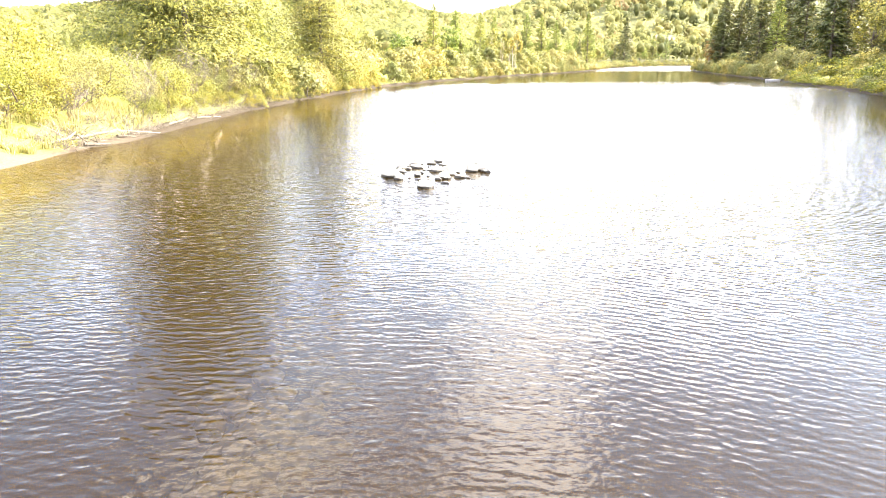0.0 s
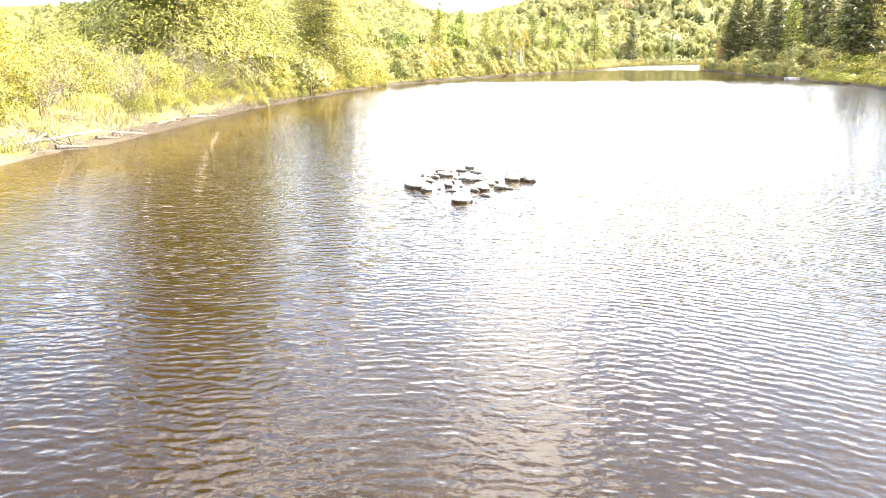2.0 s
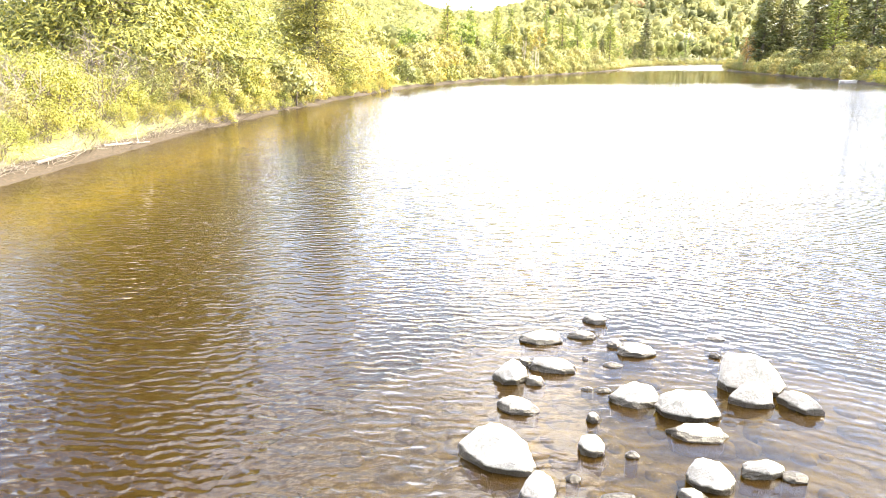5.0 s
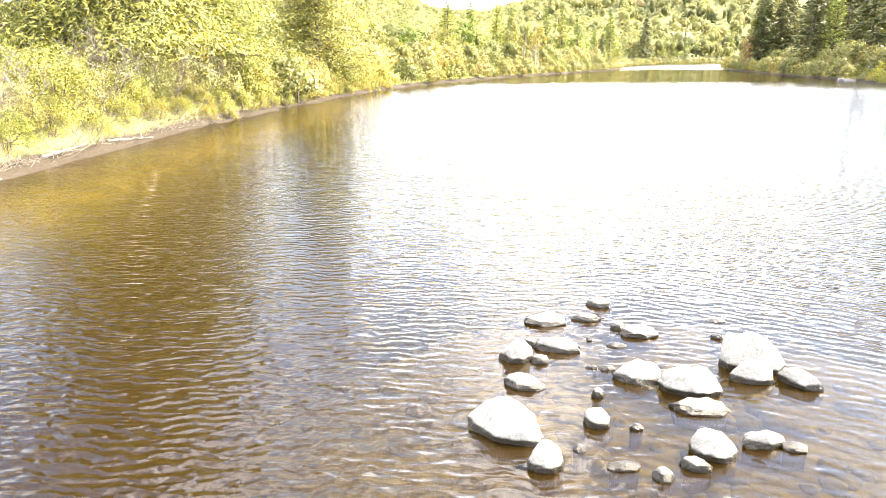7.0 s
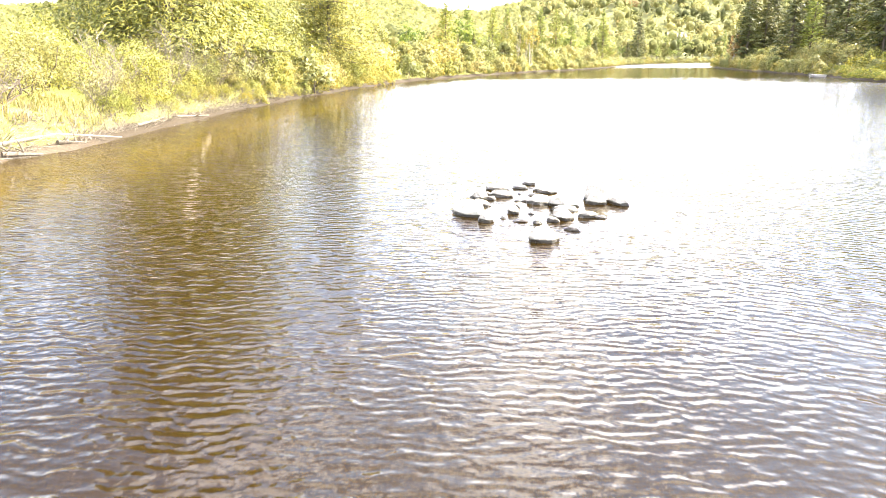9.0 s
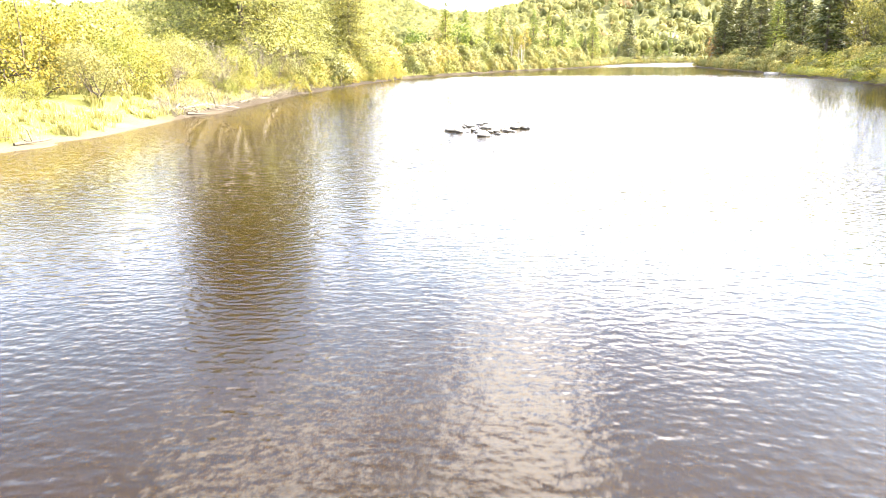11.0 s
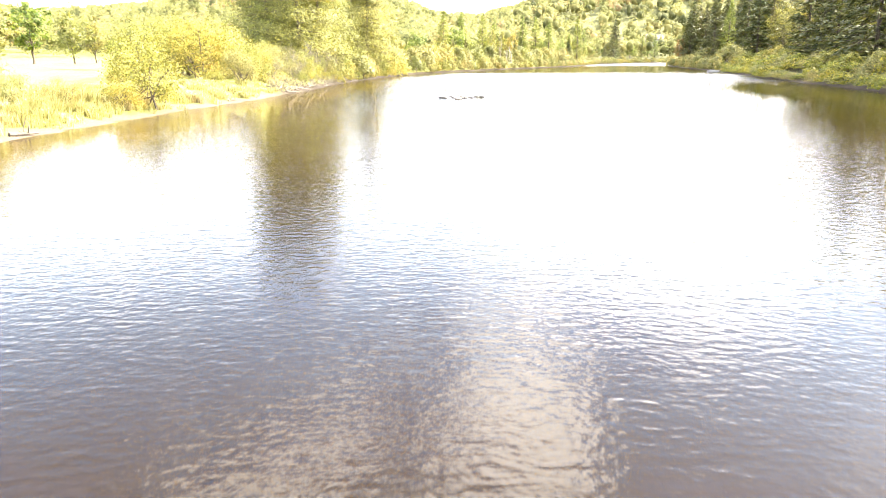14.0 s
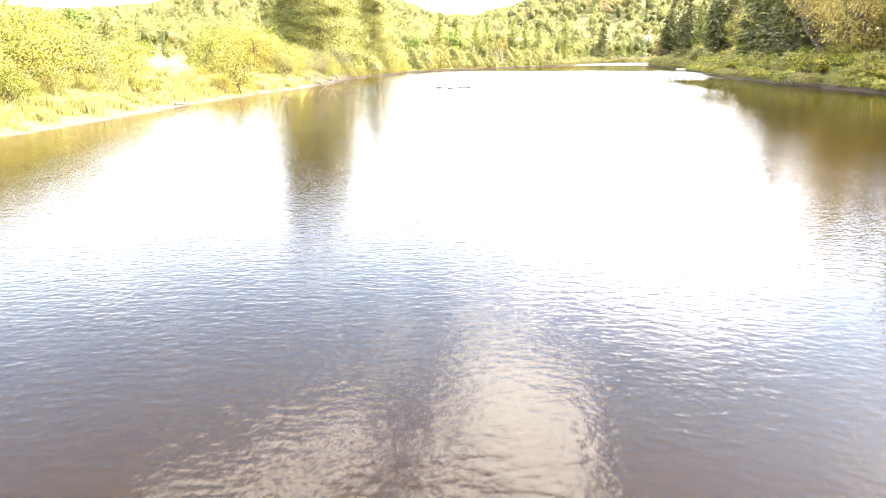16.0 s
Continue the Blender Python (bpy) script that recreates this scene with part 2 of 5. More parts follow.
def ground_material():
    m = Mat("meadow_and_shore")
    z = m.height()
    big, mid, fine = m.noise(0.05, 4.0), m.noise(0.7, 5.0), m.noise(9.0, 5.0, 0.65)
    grass = m.ramp(mid, [(0.25, (0.075, 0.085, 0.020)), (0.55, (0.150, 0.150, 0.035)), (0.8, (0.230, 0.200, 0.070))])
    grass = m.mix(m.math("MULTIPLY", big, 0.5), grass, (0.16, 0.17, 0.035))
    sand = m.ramp(fine, [(0.25, (0.035, 0.027, 0.018)), (0.55, (0.072, 0.056, 0.039)), (0.8, (0.125, 0.100, 0.073))])
    g = m.n.new("ShaderNodeNewGeometry")
    s = m.n.new("ShaderNodeSeparateXYZ")
    m.l.new(g.outputs["Position"], s.inputs[0])
    # bank soil, its colour darkened to include the shadow along the right waterline
    shaded_soil = m.ramp(fine, [(0.3, (0.014, 0.010, 0.006)), (0.6, (0.034, 0.025, 0.015)), (0.8, (0.075, 0.057, 0.037))])
    upstream = m.math("MAXIMUM", m.step(s.outputs[1], 30, 42), m.step(s.outputs[0], 10, 20))
    sand = m.mix(upstream, sand, shaded_soil)
    mud = m.ramp(mid, [(0.3, (0.150, 0.128, 0.012)), (0.7, (0.300, 0.252, 0.024))])
    # deep bed painted darker, standing in for light lost in the water
    mud = m.mix(m.step(z, -0.35, -1.1), mud, (0.030, 0.022, 0.007))
    jitter = m.math("MULTIPLY", m.math("SUBTRACT", mid, 0.5), 0.35)
    zz = m.math("ADD", z, jitter)
    rise = m.math("MULTIPLY", upstream, 0.22)
    c = m.mix(m.step(m.math("SUBTRACT", zz, rise), 0.06, 0.24), sand, grass)
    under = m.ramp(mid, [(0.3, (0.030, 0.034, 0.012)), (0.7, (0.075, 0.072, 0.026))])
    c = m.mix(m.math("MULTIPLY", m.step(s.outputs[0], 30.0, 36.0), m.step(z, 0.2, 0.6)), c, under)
    # hill floor lightened, so haze over the crown gaps is in the colour
    c = m.mix(m.step(z, 5.0, 8.0), c, (0.080, 0.083, 0.034))
    c = m.mix(m.step(z, -0.03, -0.30), c, mud)
    return m.surface(c, 0.9, m.bump(fine, 0.5, 0.05), spec=0.15)


def shoal_material():
    m = Mat("shoal_gravel")
    n, f = m.noise(1.6, 5.0), m.noise(11.0, 5.0, 0.7)
    c = m.ramp(n, [(0.3, (0.035, 0.027, 0.013)), (0.5, (0.095, 0.074, 0.036)), (0.75, (0.185, 0.155, 0.095))])
    c = m.mix(0.5, c, m.ramp(f, [(0.3, (0.04, 0.032, 0.018)), (0.7, (0.20, 0.168, 0.11))]))
    # gravel colour darkens with depth like the bed, for light the water swallows
    c = m.mix(m.step(m.height(), -0.35, -1.15), c, (0.030, 0.022, 0.007))
    return m.surface(c, 0.9, m.bump(f, 0.6, 0.05))


def rock_material():
    m = Mat("pale_boulder")
    n, f = m.noise(3.5, 6.0, 0.6), m.noise(38.0, 6.0, 0.7)
    c = m.ramp(n, [(0.25, (0.135, 0.126, 0.108)), (0.5, (0.225, 0.210, 0.180)), (0.75, (0.31, 0.292, 0.252))])
    c = m.mix(0.28, c, m.ramp(f, [(0.38, (0.050, 0.044, 0.034)), (0.60, (0.29, 0.272, 0.240))]))
    lichen = m.step(m.noise(6.0, 3.0), 0.60, 0.68)
    c = m.mix(m.math("MULTIPLY", lichen, 0.5), c, (0.27, 0.26, 0.22))
    z = m.math("ADD", m.height(), m.math("MULTIPLY", m.math("SUBTRACT", n, 0.5), 0.10))
    # waterline band: wet algae, blackened to paint in the shade under the flanks
    algae = m.step(z, 0.085, 0.060)
    c = m.mix(algae, c, (0.012, 0.009, 0.004))
    c = m.mix(m.step(z, 0.005, -0.03), c, (0.150, 0.098, 0.018))
    rough = m.math("SUBTRACT", 0.85, m.math("MULTIPLY", algae, 0.5))
    return m.surface(c, rough, m.bump(f, 0.8, 0.02, m.bump(n, 0.8, 0.06)), spec=0.3)


def water_material():
    m = Mat("river_water")
    # ripples of the breeze, calmer and rougher in slow patches
    g = m.n.new("ShaderNodeNewGeometry")
    s = m.n.new("ShaderNodeSeparateXYZ")
    m.l.new(g.outputs["Position"], s.inputs[0])
    breeze = m.step(s.outputs[1], -60.0, -8.0)
    calm = m.math("ADD", m.math("MULTIPLY", m.noise(0.04, 3.0), 0.70), m.math("MULTIPLY", breeze, 0.75))
    swell = m.math("MULTIPLY", m.noise(0.9, 2.0, 0.5, (0.8, 1.5, 1.0, 0.12)), breeze)
    gust = m.step(s.outputs[1], 3.0, 19.0)
    chop = m.noise(3.0, 2.0, 0.5, (0.75, 1.5, 1.0, -0.10))
    dimple = m.noise(6.6, 1.0, 0.45, (0.80, 1.25, 1.0, 0.06))
    fine = m.noise(10.0, 2.0, 0.6, (1.0, 1.3, 1.0, 0.2))
    # wave trains: straight ones down the river, slanting ones off the right bank, rings round the lone boulder
    slant = m.step(m.math("ADD", s.outputs[0], m.math("MULTIPLY", m.noise(0.5, 2.0), 3.0)), 1.0, 4.5)
    plainly = m.math("SUBTRACT", 1.0, m.math("MULTIPLY", slant, 0.8))
    trains = m.math("MULTIPLY", m.math("ADD", m.wavelets(1.85, 0.08, 8.0), m.math("MULTIPLY", m.wavelets(1.25, -0.20, 8.0), 1.0)), plainly)
    trains = m.math("ADD", trains, m.math("MULTIPLY", m.wavelets(1.75, 0.50, 5.0), m.math("MULTIPLY", slant, 1.25)))
    rx, ry = m.math("ADD", s.outputs[0], 0.40), m.math("SUBTRACT", s.outputs[1], 24.6)
    away = m.math("SQRT", m.math("ADD", m.math("MULTIPLY", rx, rx), m.math("MULTIPLY", ry, ry)))
    ring = m.math("SINE", m.math("ADD", m.math("MULTIPLY", away, 25.0), m.math("MULTIPLY", m.noise(0.9, 2.0), 9.0)))
    ring = m.math("MULTIPLY", ring, m.math("MULTIPLY", m.step(away, 4.5, 1.2), m.step(away, 0.3, 0.7)))
    h = m.math("ADD", m.math("MULTIPLY", swell, 0.010), m.math("ADD", m.math("ADD", m.math("MULTIPLY", chop, m.math("ADD", m.math("MULTIPLY", gust, 0.009), 0.009)), m.math("MULTIPLY", dimple, 0.0092)), m.math("MULTIPLY", fine, 0.0020)))
    h = m.math("ADD", h, m.math("MULTIPLY", trains, m.math("ADD", m.math("MULTIPLY", gust, 0.0043), 0.0008)))
    h = m.math("ADD", h, m.math("MULTIPLY", ring, 0.0018))
    across = m.math("SUBTRACT", s.outputs[0], m.math("MULTIPLY", s.outputs[1], 0.14))
    # sheltered water: under both banks and among the boulders
    lull = m.math("SUBTRACT", 0.60, m.math("MULTIPLY", breeze, 0.15))
    west = m.math("SUBTRACT", 1.0, m.math("MULTIPLY", m.step(across, -14.0, -21.0), lull))
    still = m.math("MULTIPLY", m.step(across, 16.0, 27.0), m.step(s.outputs[1], 75.0, 45.0))
    east = m.math("SUBTRACT", 1.0, m.math("MULTIPLY", still, 0.86))
    ex, ey = m.math("DIVIDE", m.math("SUBTRACT", s.outputs[0], 0.3), 2.2), m.math("DIVIDE", m.math("SUBTRACT", s.outputs[1], 27.7), 2.3)
    near = m.math("ADD", m.math("MULTIPLY", ex, ex), m.math("MULTIPLY", ey, ey))
    pool = m.math("ADD", m.math("MULTIPLY", m.step(near, 0.4, 2.0), 0.62), 0.38)
    inlet = m.math("ADD", s.outputs[1], m.math("MULTIPLY", m.noise(0.05, 4.0, 0.6, (0.35, 1.0, 1.0)), 70.0))
    far_lee = m.math("SUBTRACT", 1.0, m.math("MULTIPLY", m.step(inlet, 128.0, 172.0), 0.80))
    lee = m.math("MULTIPLY", m.math("MULTIPLY", west, east), m.math("MULTIPLY", pool, far_lee))
    h = m.math("ADD", m.math("MULTIPLY", h, calm), m.math("MULTIPLY", fine, 0.0030))
    h = m.math("MULTIPLY", h, lee)
    nrm = m.bump(h, 1.0, 1.0)
    gloss = m.n.new("ShaderNodeBsdfGlossy")
    # cat's paws in mid river, smooth again under the far shore
    ruffled = m.math("MULTIPLY", m.step(s.outputs[1], 55.0, 105.0), m.step(inlet, 182.0, 130.0))
    ruffled = m.math("MULTIPLY", ruffled, m.math("MULTIPLY", m.step(across, -22.0, -16.0), m.math("MAXIMUM", m.step(across, 30.0, 14.0), m.step(s.outputs[1], 55.0, 85.0))))
    ruffled = m.math("MAXIMUM", ruffled, m.step(inlet, 262.0, 285.0))
    patchy = m.math("ADD", m.math("MULTIPLY", m.noise(0.06, 3.0), 0.12), 0.12)
    m.l.new(m.math("ADD", m.math("MULTIPLY", ruffled, patchy), 0.012), gloss.inputs["Roughness"])
    m.l.new(nrm, gloss.inputs["Normal"])
    clear, silt, body, top = m.n.new("ShaderNodeBsdfTransparent"), m.n.new("ShaderNodeBsdfDiffuse"), m.n.new("ShaderNodeMixShader"), m.n.new("ShaderNodeMixShader")
    clear.inputs["Color"].default_value = (0.80, 0.70, 0.18, 1)
    silt.inputs["Color"].default_value = (0.0112, 0.0064, 0.0016, 1)
    # clearer over the shoal and in the shallows under the bank
    offshore = m.math("ADD", m.math("SUBTRACT", s.outputs[0], m.math("MULTIPLY", s.outputs[1], 0.08)), 20.2)
    shallow = m.math("MAXIMUM", m.math("MULTIPLY", m.step(near, 5.5, 0.3), 0.34), m.math("MULTIPLY", m.step(offshore, 8.0, 0.5), 0.70))
    bx, by = m.math("DIVIDE", m.math("ADD", s.outputs[0], 2.1), 1.5), m.math("DIVIDE", m.math("SUBTRACT", s.outputs[1], 9.2), 2.6)
    bar = m.step(m.math("ADD", m.math("MULTIPLY", bx, bx), m.math("MULTIPLY", by, by)), 1.0, 0.2)
    shallow = m.math("MAXIMUM", shallow, m.math("MULTIPLY", bar, 0.13))
    m.l.new(m.math("SUBTRACT", 0.80, shallow), body.inputs[0])
    m.l.new(clear.outputs[0], body.inputs[1])
    m.l.new(silt.outputs[0], body.inputs[2])
    fr = m.n.new("ShaderNodeFresnel")
    fr.inputs["IOR"].default_value = 1.333
    m.l.new(nrm, fr.inputs["Normal"])
    m.l.new(fr.outputs[0], top.inputs[0])
    m.l.new(body.outputs[0], top.inputs[1])
    m.l.new(gloss.outputs[0], top.inputs[2])
    m.l.new(top.outputs[0], m.out.inputs["Surface"])
    return m.m


GROUND, SHOAL, ROCK, WATER = ground_material(), shoal_material(), rock_material(), water_material()


def plain(name, color, rough=0.8, grain=6.0, spread=0.18, metal=0.0):
    m = Mat(name)
    n = m.noise(grain, 5.0, 0.6)
    lo, hi = tuple(c * (1 - spread) for c in color), tuple(min(1, c * (1 + spread)) for c in color)
    return m.surface(m.ramp(n, [(0.3, lo), (0.7, hi)]), rough, m.bump(n, 0.25, 0.02), metal)


WALL_WHITE, WALL_BROWN, ROOF_GREY, ROOF_DARK = plain("white_siding", (0.22, 0.215, 0.21)), plain("brown_siding", (0.10, 0.055, 0.045)), plain("weathered_shingle", (0.055, 0.045, 0.037)), plain("dark_roof", (0.07, 0.06, 0.06))
GLASS, DOCK_GREY, CONCRETE = plain("window_glass", (0.03, 0.035, 0.04), 0.08), plain("grey_boards", (0.42, 0.41, 0.40), 0.7), plain("pale_concrete", (0.45, 0.43, 0.40))

# ---- the lie of the land ----
LEFT = [(-30, -400), (-26, -120), (-22.0, -45), (-20.9, -25), (-20.2, -14), (-20.2, -4), (-19.3, 11), (-17.9, 22), (-17.2, 31), (-16.8, 40), (-16.5, 48), (-16.3, 56), (-14.9, 74), (-12.4, 92), (-8.8, 110), (-5, 124), (3.5, 146), (12, 167), (31, 203), (48, 238), (69, 304), (98, 364), (150, 420), (240, 470)]
RIGHT = [(46, -400), (42, -120), (39.5, -40), (39.6, -8), (40.3, 10), (41.8, 25), (43.4, 42), (47.0, 62), (51, 82), (57, 108), (64, 136), (69, 163), (76.5, 200), (84.5, 241), (98, 278), (130, 320), (175, 358), (250, 412)]


def side_distance(x, y, chain):
    """Distance to a shore line, and whether the land lies on its left or right."""
    best = np.full(x.shape, 1e9)
    for (ax, ay), (bx, by) in zip(chain[:-1], chain[1:]):
        dx, dy = bx - ax, by - ay
        t = np.clip(((x - ax) * dx + (y - ay) * dy) / (dx * dx + dy * dy), 0, 1)
        best = np.minimum(best, np.hypot(x - ax - t * dx, y - ay - t * dy))
    return best


def inside(x, y, ring):
    hit = np.zeros(x.shape, bool)
    for (ax, ay), (bx, by) in zip(ring, ring[1:] + ring[:1]):
        if ay == by:
            continue
        cross = (ay > y) != (by > y)
        hit ^= cross & (x < ax + (y - ay) * (bx - ax) / (by - ay))
    return hit


def smooth(v, a, b):
    t = np.clip((v - a) / (b - a), 0, 1)
    return t * t * (3 - 2 * t)


CREST_AZ = [-180, -75, -33, -26, -22, -18, -14, -8, -3, 0, 2.5, 4.5, 8, 12, 20, 30, 75, 180]
CREST_EL = [2.5, 3.2, 3.3, 3.4, 4.4, 5.3, 5.6, 5.0, 4.3, 3.3, 3.2, 4.0, 4.9, 5.6, 6.2, 5.6, 3.5, 2.5]


def wobble(x, y):
    return np.sin(x * 0.31 + 1.3 * np.sin(y * 0.17)) * 0.5 + np.sin(y * 0.43 + 1.1 * np.sin(x * 0.23)) * 0.5


def ground_z(x, y):
    x, y = np.atleast_1d(np.asarray(x, float)), np.atleast_1d(np.asarray(y, float))
    dl, dr = side_distance(x, y, LEFT), side_distance(x, y, RIGHT)
    wet = inside(x, y, LEFT + RIGHT[::-1])
    d = np.minimum(dl, dr) + 0.25 * wobble(x * 2, y * 2) + 0.45 * wobble(x * 4.6 + 3, y * 3.1) * smooth(y, -60, -30) * (1 - smooth(y, 150, 180))
    d = np.where(wet, -d, d)
    beach = smooth(38 - y, 0, 12)
    z_left = (0.22 + 0.2 * (1 - beach)) * np.clip(d, 0, 2) + 0.85 * smooth(d, 0.7, 5) + 0.5 * smooth(d, 10, 60)
    z_right = 0.4 * np.clip(d, 0, 1.4) + 1.6 * smooth(d, 1.0, 8) + 5.5 * smooth(d, 8, 55)
    land = np.where(dr < dl, z_right, z_left) + 0.10 * smooth(d, 1, 6) * wobble(x, y)
    bed = -(0.06 * np.clip(-d, 0, 3) + 1.2 * smooth(-d, 2, 12)) + 0.1 * smooth(-d, 2, 6) * wobble(x * 1.7, y * 1.3)
    r, az = np.hypot(x, y + 20), np.degrees(np.arctan2(x, y + 20))
    crest = np.tan(np.radians(np.interp(az, CREST_AZ, CREST_EL))) * 820 - 9
    rise = 0.35 * smooth(r, 260, 620) + 0.65 * smooth(r, 430, 860)
    hill = rise * crest * (1 + 0.05 * np.sin(az * 0.9) + 0.06 * np.sin(x * 0.013) * np.cos(y * 0.011))
    hill = hill * smooth(d, 12, 120)
    return np.where(d < 0, bed, land + hill)


def gz(x, y):
    return float(ground_z(x, y)[0])


def mesh_from(name, v, f, material, smooth_it=False):
    me = bpy.data.meshes.new(name)
    me.from_pydata(np.asarray(v).tolist(), [], np.asarray(f).tolist() if not isinstance(f, list) else f)
    me.materials.append(material)
    if smooth_it:
        me.polygons.foreach_set("use_smooth", [True] * len(me.polygons))
    me.update()
    return me


def grid(xs, ys, fz):
    gx, gy = np.meshgrid(xs, ys)
    v = np.stack([gx.ravel(), gy.ravel(), fz(gx.ravel(), gy.ravel())], 1)
    n, m = len(xs), len(ys)
    i = (np.arange(m - 1)[:, None] * n + np.arange(n - 1)[None]).ravel()
    return v, np.stack([i, i + 1, i + n + 1, i + n], 1)


def spaced(*spans):
    return np.unique(np.concatenate([np.arange(a, b + 1e-6, s) for a, b, s in spans]).round(3))


xs = spaced((-3600, -1200, 400), (-1200, -200, 40), (-200, -60, 10), (-60, -6, 1.0), (-6, 36, 3), (36, 100, 1.5), (100, 260, 5), (260, 1200, 40), (1200, 3600, 400))
ys = spaced((-3600, -1200, 400), (-1200, -120, 60), (-120, -60, 6), (-60, 130, 1.5), (130, 420, 3.0), (420, 480, 8), (480, 1200, 30), (1200, 3600, 400))
v, f = grid(xs, ys, ground_z)
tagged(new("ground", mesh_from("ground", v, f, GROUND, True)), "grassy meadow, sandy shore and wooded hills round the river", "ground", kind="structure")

wv = [(x, y, 0.0) for x, y in [(-60, -420)] + [(x - 6, y) for x, y in LEFT] + [(x + 8, y) for x, y in RIGHT[::-1]]]
wm = bpy.data.meshes.new("water")
wb = bmesh.new()
wb.faces.new([wb.verts.new(p) for p in wv])
bmesh.ops.triangulate(wb, faces=wb.faces[:])
wb.to_mesh(wm)
wb.free()
wm.materials.append(WATER)
for p in wm.polygons:
    if p.normal.z < 0:
        p.flip()
tagged(new("water", wm), "brown rippled river water reflecting bright sky and trees", "water", kind="structure")


def shoal_z(x, y):
    a = np.hypot((x - 0.2) / 6.2, (y - 27.3) / 5.4)
    return -0.20 - 0.12 * smooth(a, 0.2, 0.7) - 1.3 * smooth(a, 0.55, 1.0) + 0.05 * wobble(x * 3.1, y * 2.7)


v, f = grid(np.arange(-6.5, 7.0, 0.25), np.arange(21.5, 33.2, 0.25), shoal_z)
tagged(new("gravel_shoal", mesh_from("gravel_shoal", v, f, SHOAL, True)), "tan gravel shoal under shallow brown water", "river bed", kind="structure")



def bar_z(x, y):
    a = np.hypot((x + 2.1) / 1.5, (y - 9.2) / 2.8)
    return -0.46 - 1.6 * smooth(a, 0.3, 1.0) + 0.05 * wobble(x * 4.1, y * 3.7)


v, f = grid(np.arange(-3.9, 0.0, 0.2), np.arange(6.2, 12.4, 0.2), bar_z)
tagged(new("gravel_bar", mesh_from("gravel_bar", v, f, SHOAL, True)), "small tan gravel bar sunk under the brown water", "river bed", kind="structure")


# ---- builders ----
def part(name, me, parent, label=""):
    ob = new(name, me)
    ob.parent = parent
    return tagged(ob, label)


def tube(points, radii, sides=6):
    pts = [Vector(p) for p in points]
    v, f = [], []
    for i, (p, r) in enumerate(zip(pts, radii)):
        d = (pts[min(i + 1, len(pts) - 1)] - pts[max(i - 1, 0)]).normalized()
        a = d.orthogonal().normalized() if i == 0 else (a - d * a.dot(d)).normalized()
        b = d.cross(a)
        for k in range(sides):
            t = 2 * math.pi * k / sides
            v.append(p + (a * math.cos(t) + b * math.sin(t)) * r)
        if i:
            o = (i - 1) * sides
            f += [(o + k, o + (k + 1) % sides, o + sides + (k + 1) % sides, o + sides + k) for k in range(sides)]
    f.append(tuple(range(sides))[::-1])
    f.append(tuple(range(len(v) - sides, len(v))))
    return [tuple(q) for q in v], f


def join(pieces):
    v, f = [], []
    for pv, pf in pieces:
        o = len(v)
        v += list(pv)
        f += [tuple(i + o for i in q) for q in pf]
    return v, f


def unit(rng, n):
    d = rng.normal(size=(n, 3))
    return d / np.linalg.norm(d, axis=1, keepdims=True)


def soften(me, outward, keep=0.35):
    """Lets small leaves far off shade with the curve of their crown."""
    n = len(outward)
    co = np.empty(3 * len(me.vertices))
    me.vertices.foreach_get("co", co)
    tri = co.reshape(-1, 3)[-3 * n:].reshape(n, 3, 3)
    g = np.cross(tri[:, 1] - tri[:, 0], tri[:, 2] - tri[:, 0])
    g /= np.linalg.norm(g, axis=1, keepdims=True) + 1e-9
    o = outward / (np.linalg.norm(outward, axis=1, keepdims=True) + 1e-9)
    o = o + keep * g
    o /= np.linalg.norm(o, axis=1, keepdims=True) + 1e-9
    own = np.empty(3 * len(me.vertices))
    me.vertices.foreach_get("normal", own)
    own = own.reshape(-1, 3)
    own[-3 * n:] = np.repeat(o, 3, 0)
    me.polygons.foreach_set("use_smooth", [True] * len(me.polygons))
    me.normals_split_custom_set_from_vertices(own.tolist())
    me.update()


def facing(v, f, outward):
    """Turns each leaf so that its face looks outward."""
    t = v[f]
    g = np.cross(t[:, 1] - t[:, 0], t[:, 2] - t[:, 0])
    f = f.copy()
    back = (g * outward).sum(1) < 0
    f[back] = f[back][:, ::-1]
    return f


def leaf_blades(c, d, length, width, rng, normal=None, loose=0.45):
    """Pointed leaves at c along d."""
    d = d / np.linalg.norm(d, axis=1, keepdims=True)
    n = unit(rng, len(c)) if normal is None else normal / (np.linalg.norm(normal, axis=1, keepdims=True) + 1e-9) + loose * unit(rng, len(c))
    d = d - n * (d * n).sum(1, keepdims=True) * 0.7 / (n * n).sum(1, keepdims=True)
    d = d / (np.linalg.norm(d, axis=1, keepdims=True) + 1e-9)
    s = np.cross(d, n)
    s /= np.linalg.norm(s, axis=1, keepdims=True) + 1e-9
    k = rng.uniform(0.7, 1.3, (len(c), 1))
    l, w = length * k, width * k
    v = np.stack([c - d * l * 0.45 + s * w * 0.5, c + d * l * 0.55, c - d * l * 0.45 - s * w * 0.5], 1).reshape(-1, 3)
    return v, np.arange(3 * len(c)).reshape(-1, 3)


def crooked(a, b, rng, n=4, bend=0.12):
    a, b = Vector(a), Vector(b)
    ln = (b - a).length
    return [a.lerp(b, i / n) + Vector(rng.normal(size=3)) * bend * ln * (0.5 if 0 < i < n else 0) for i in range(n + 1)]


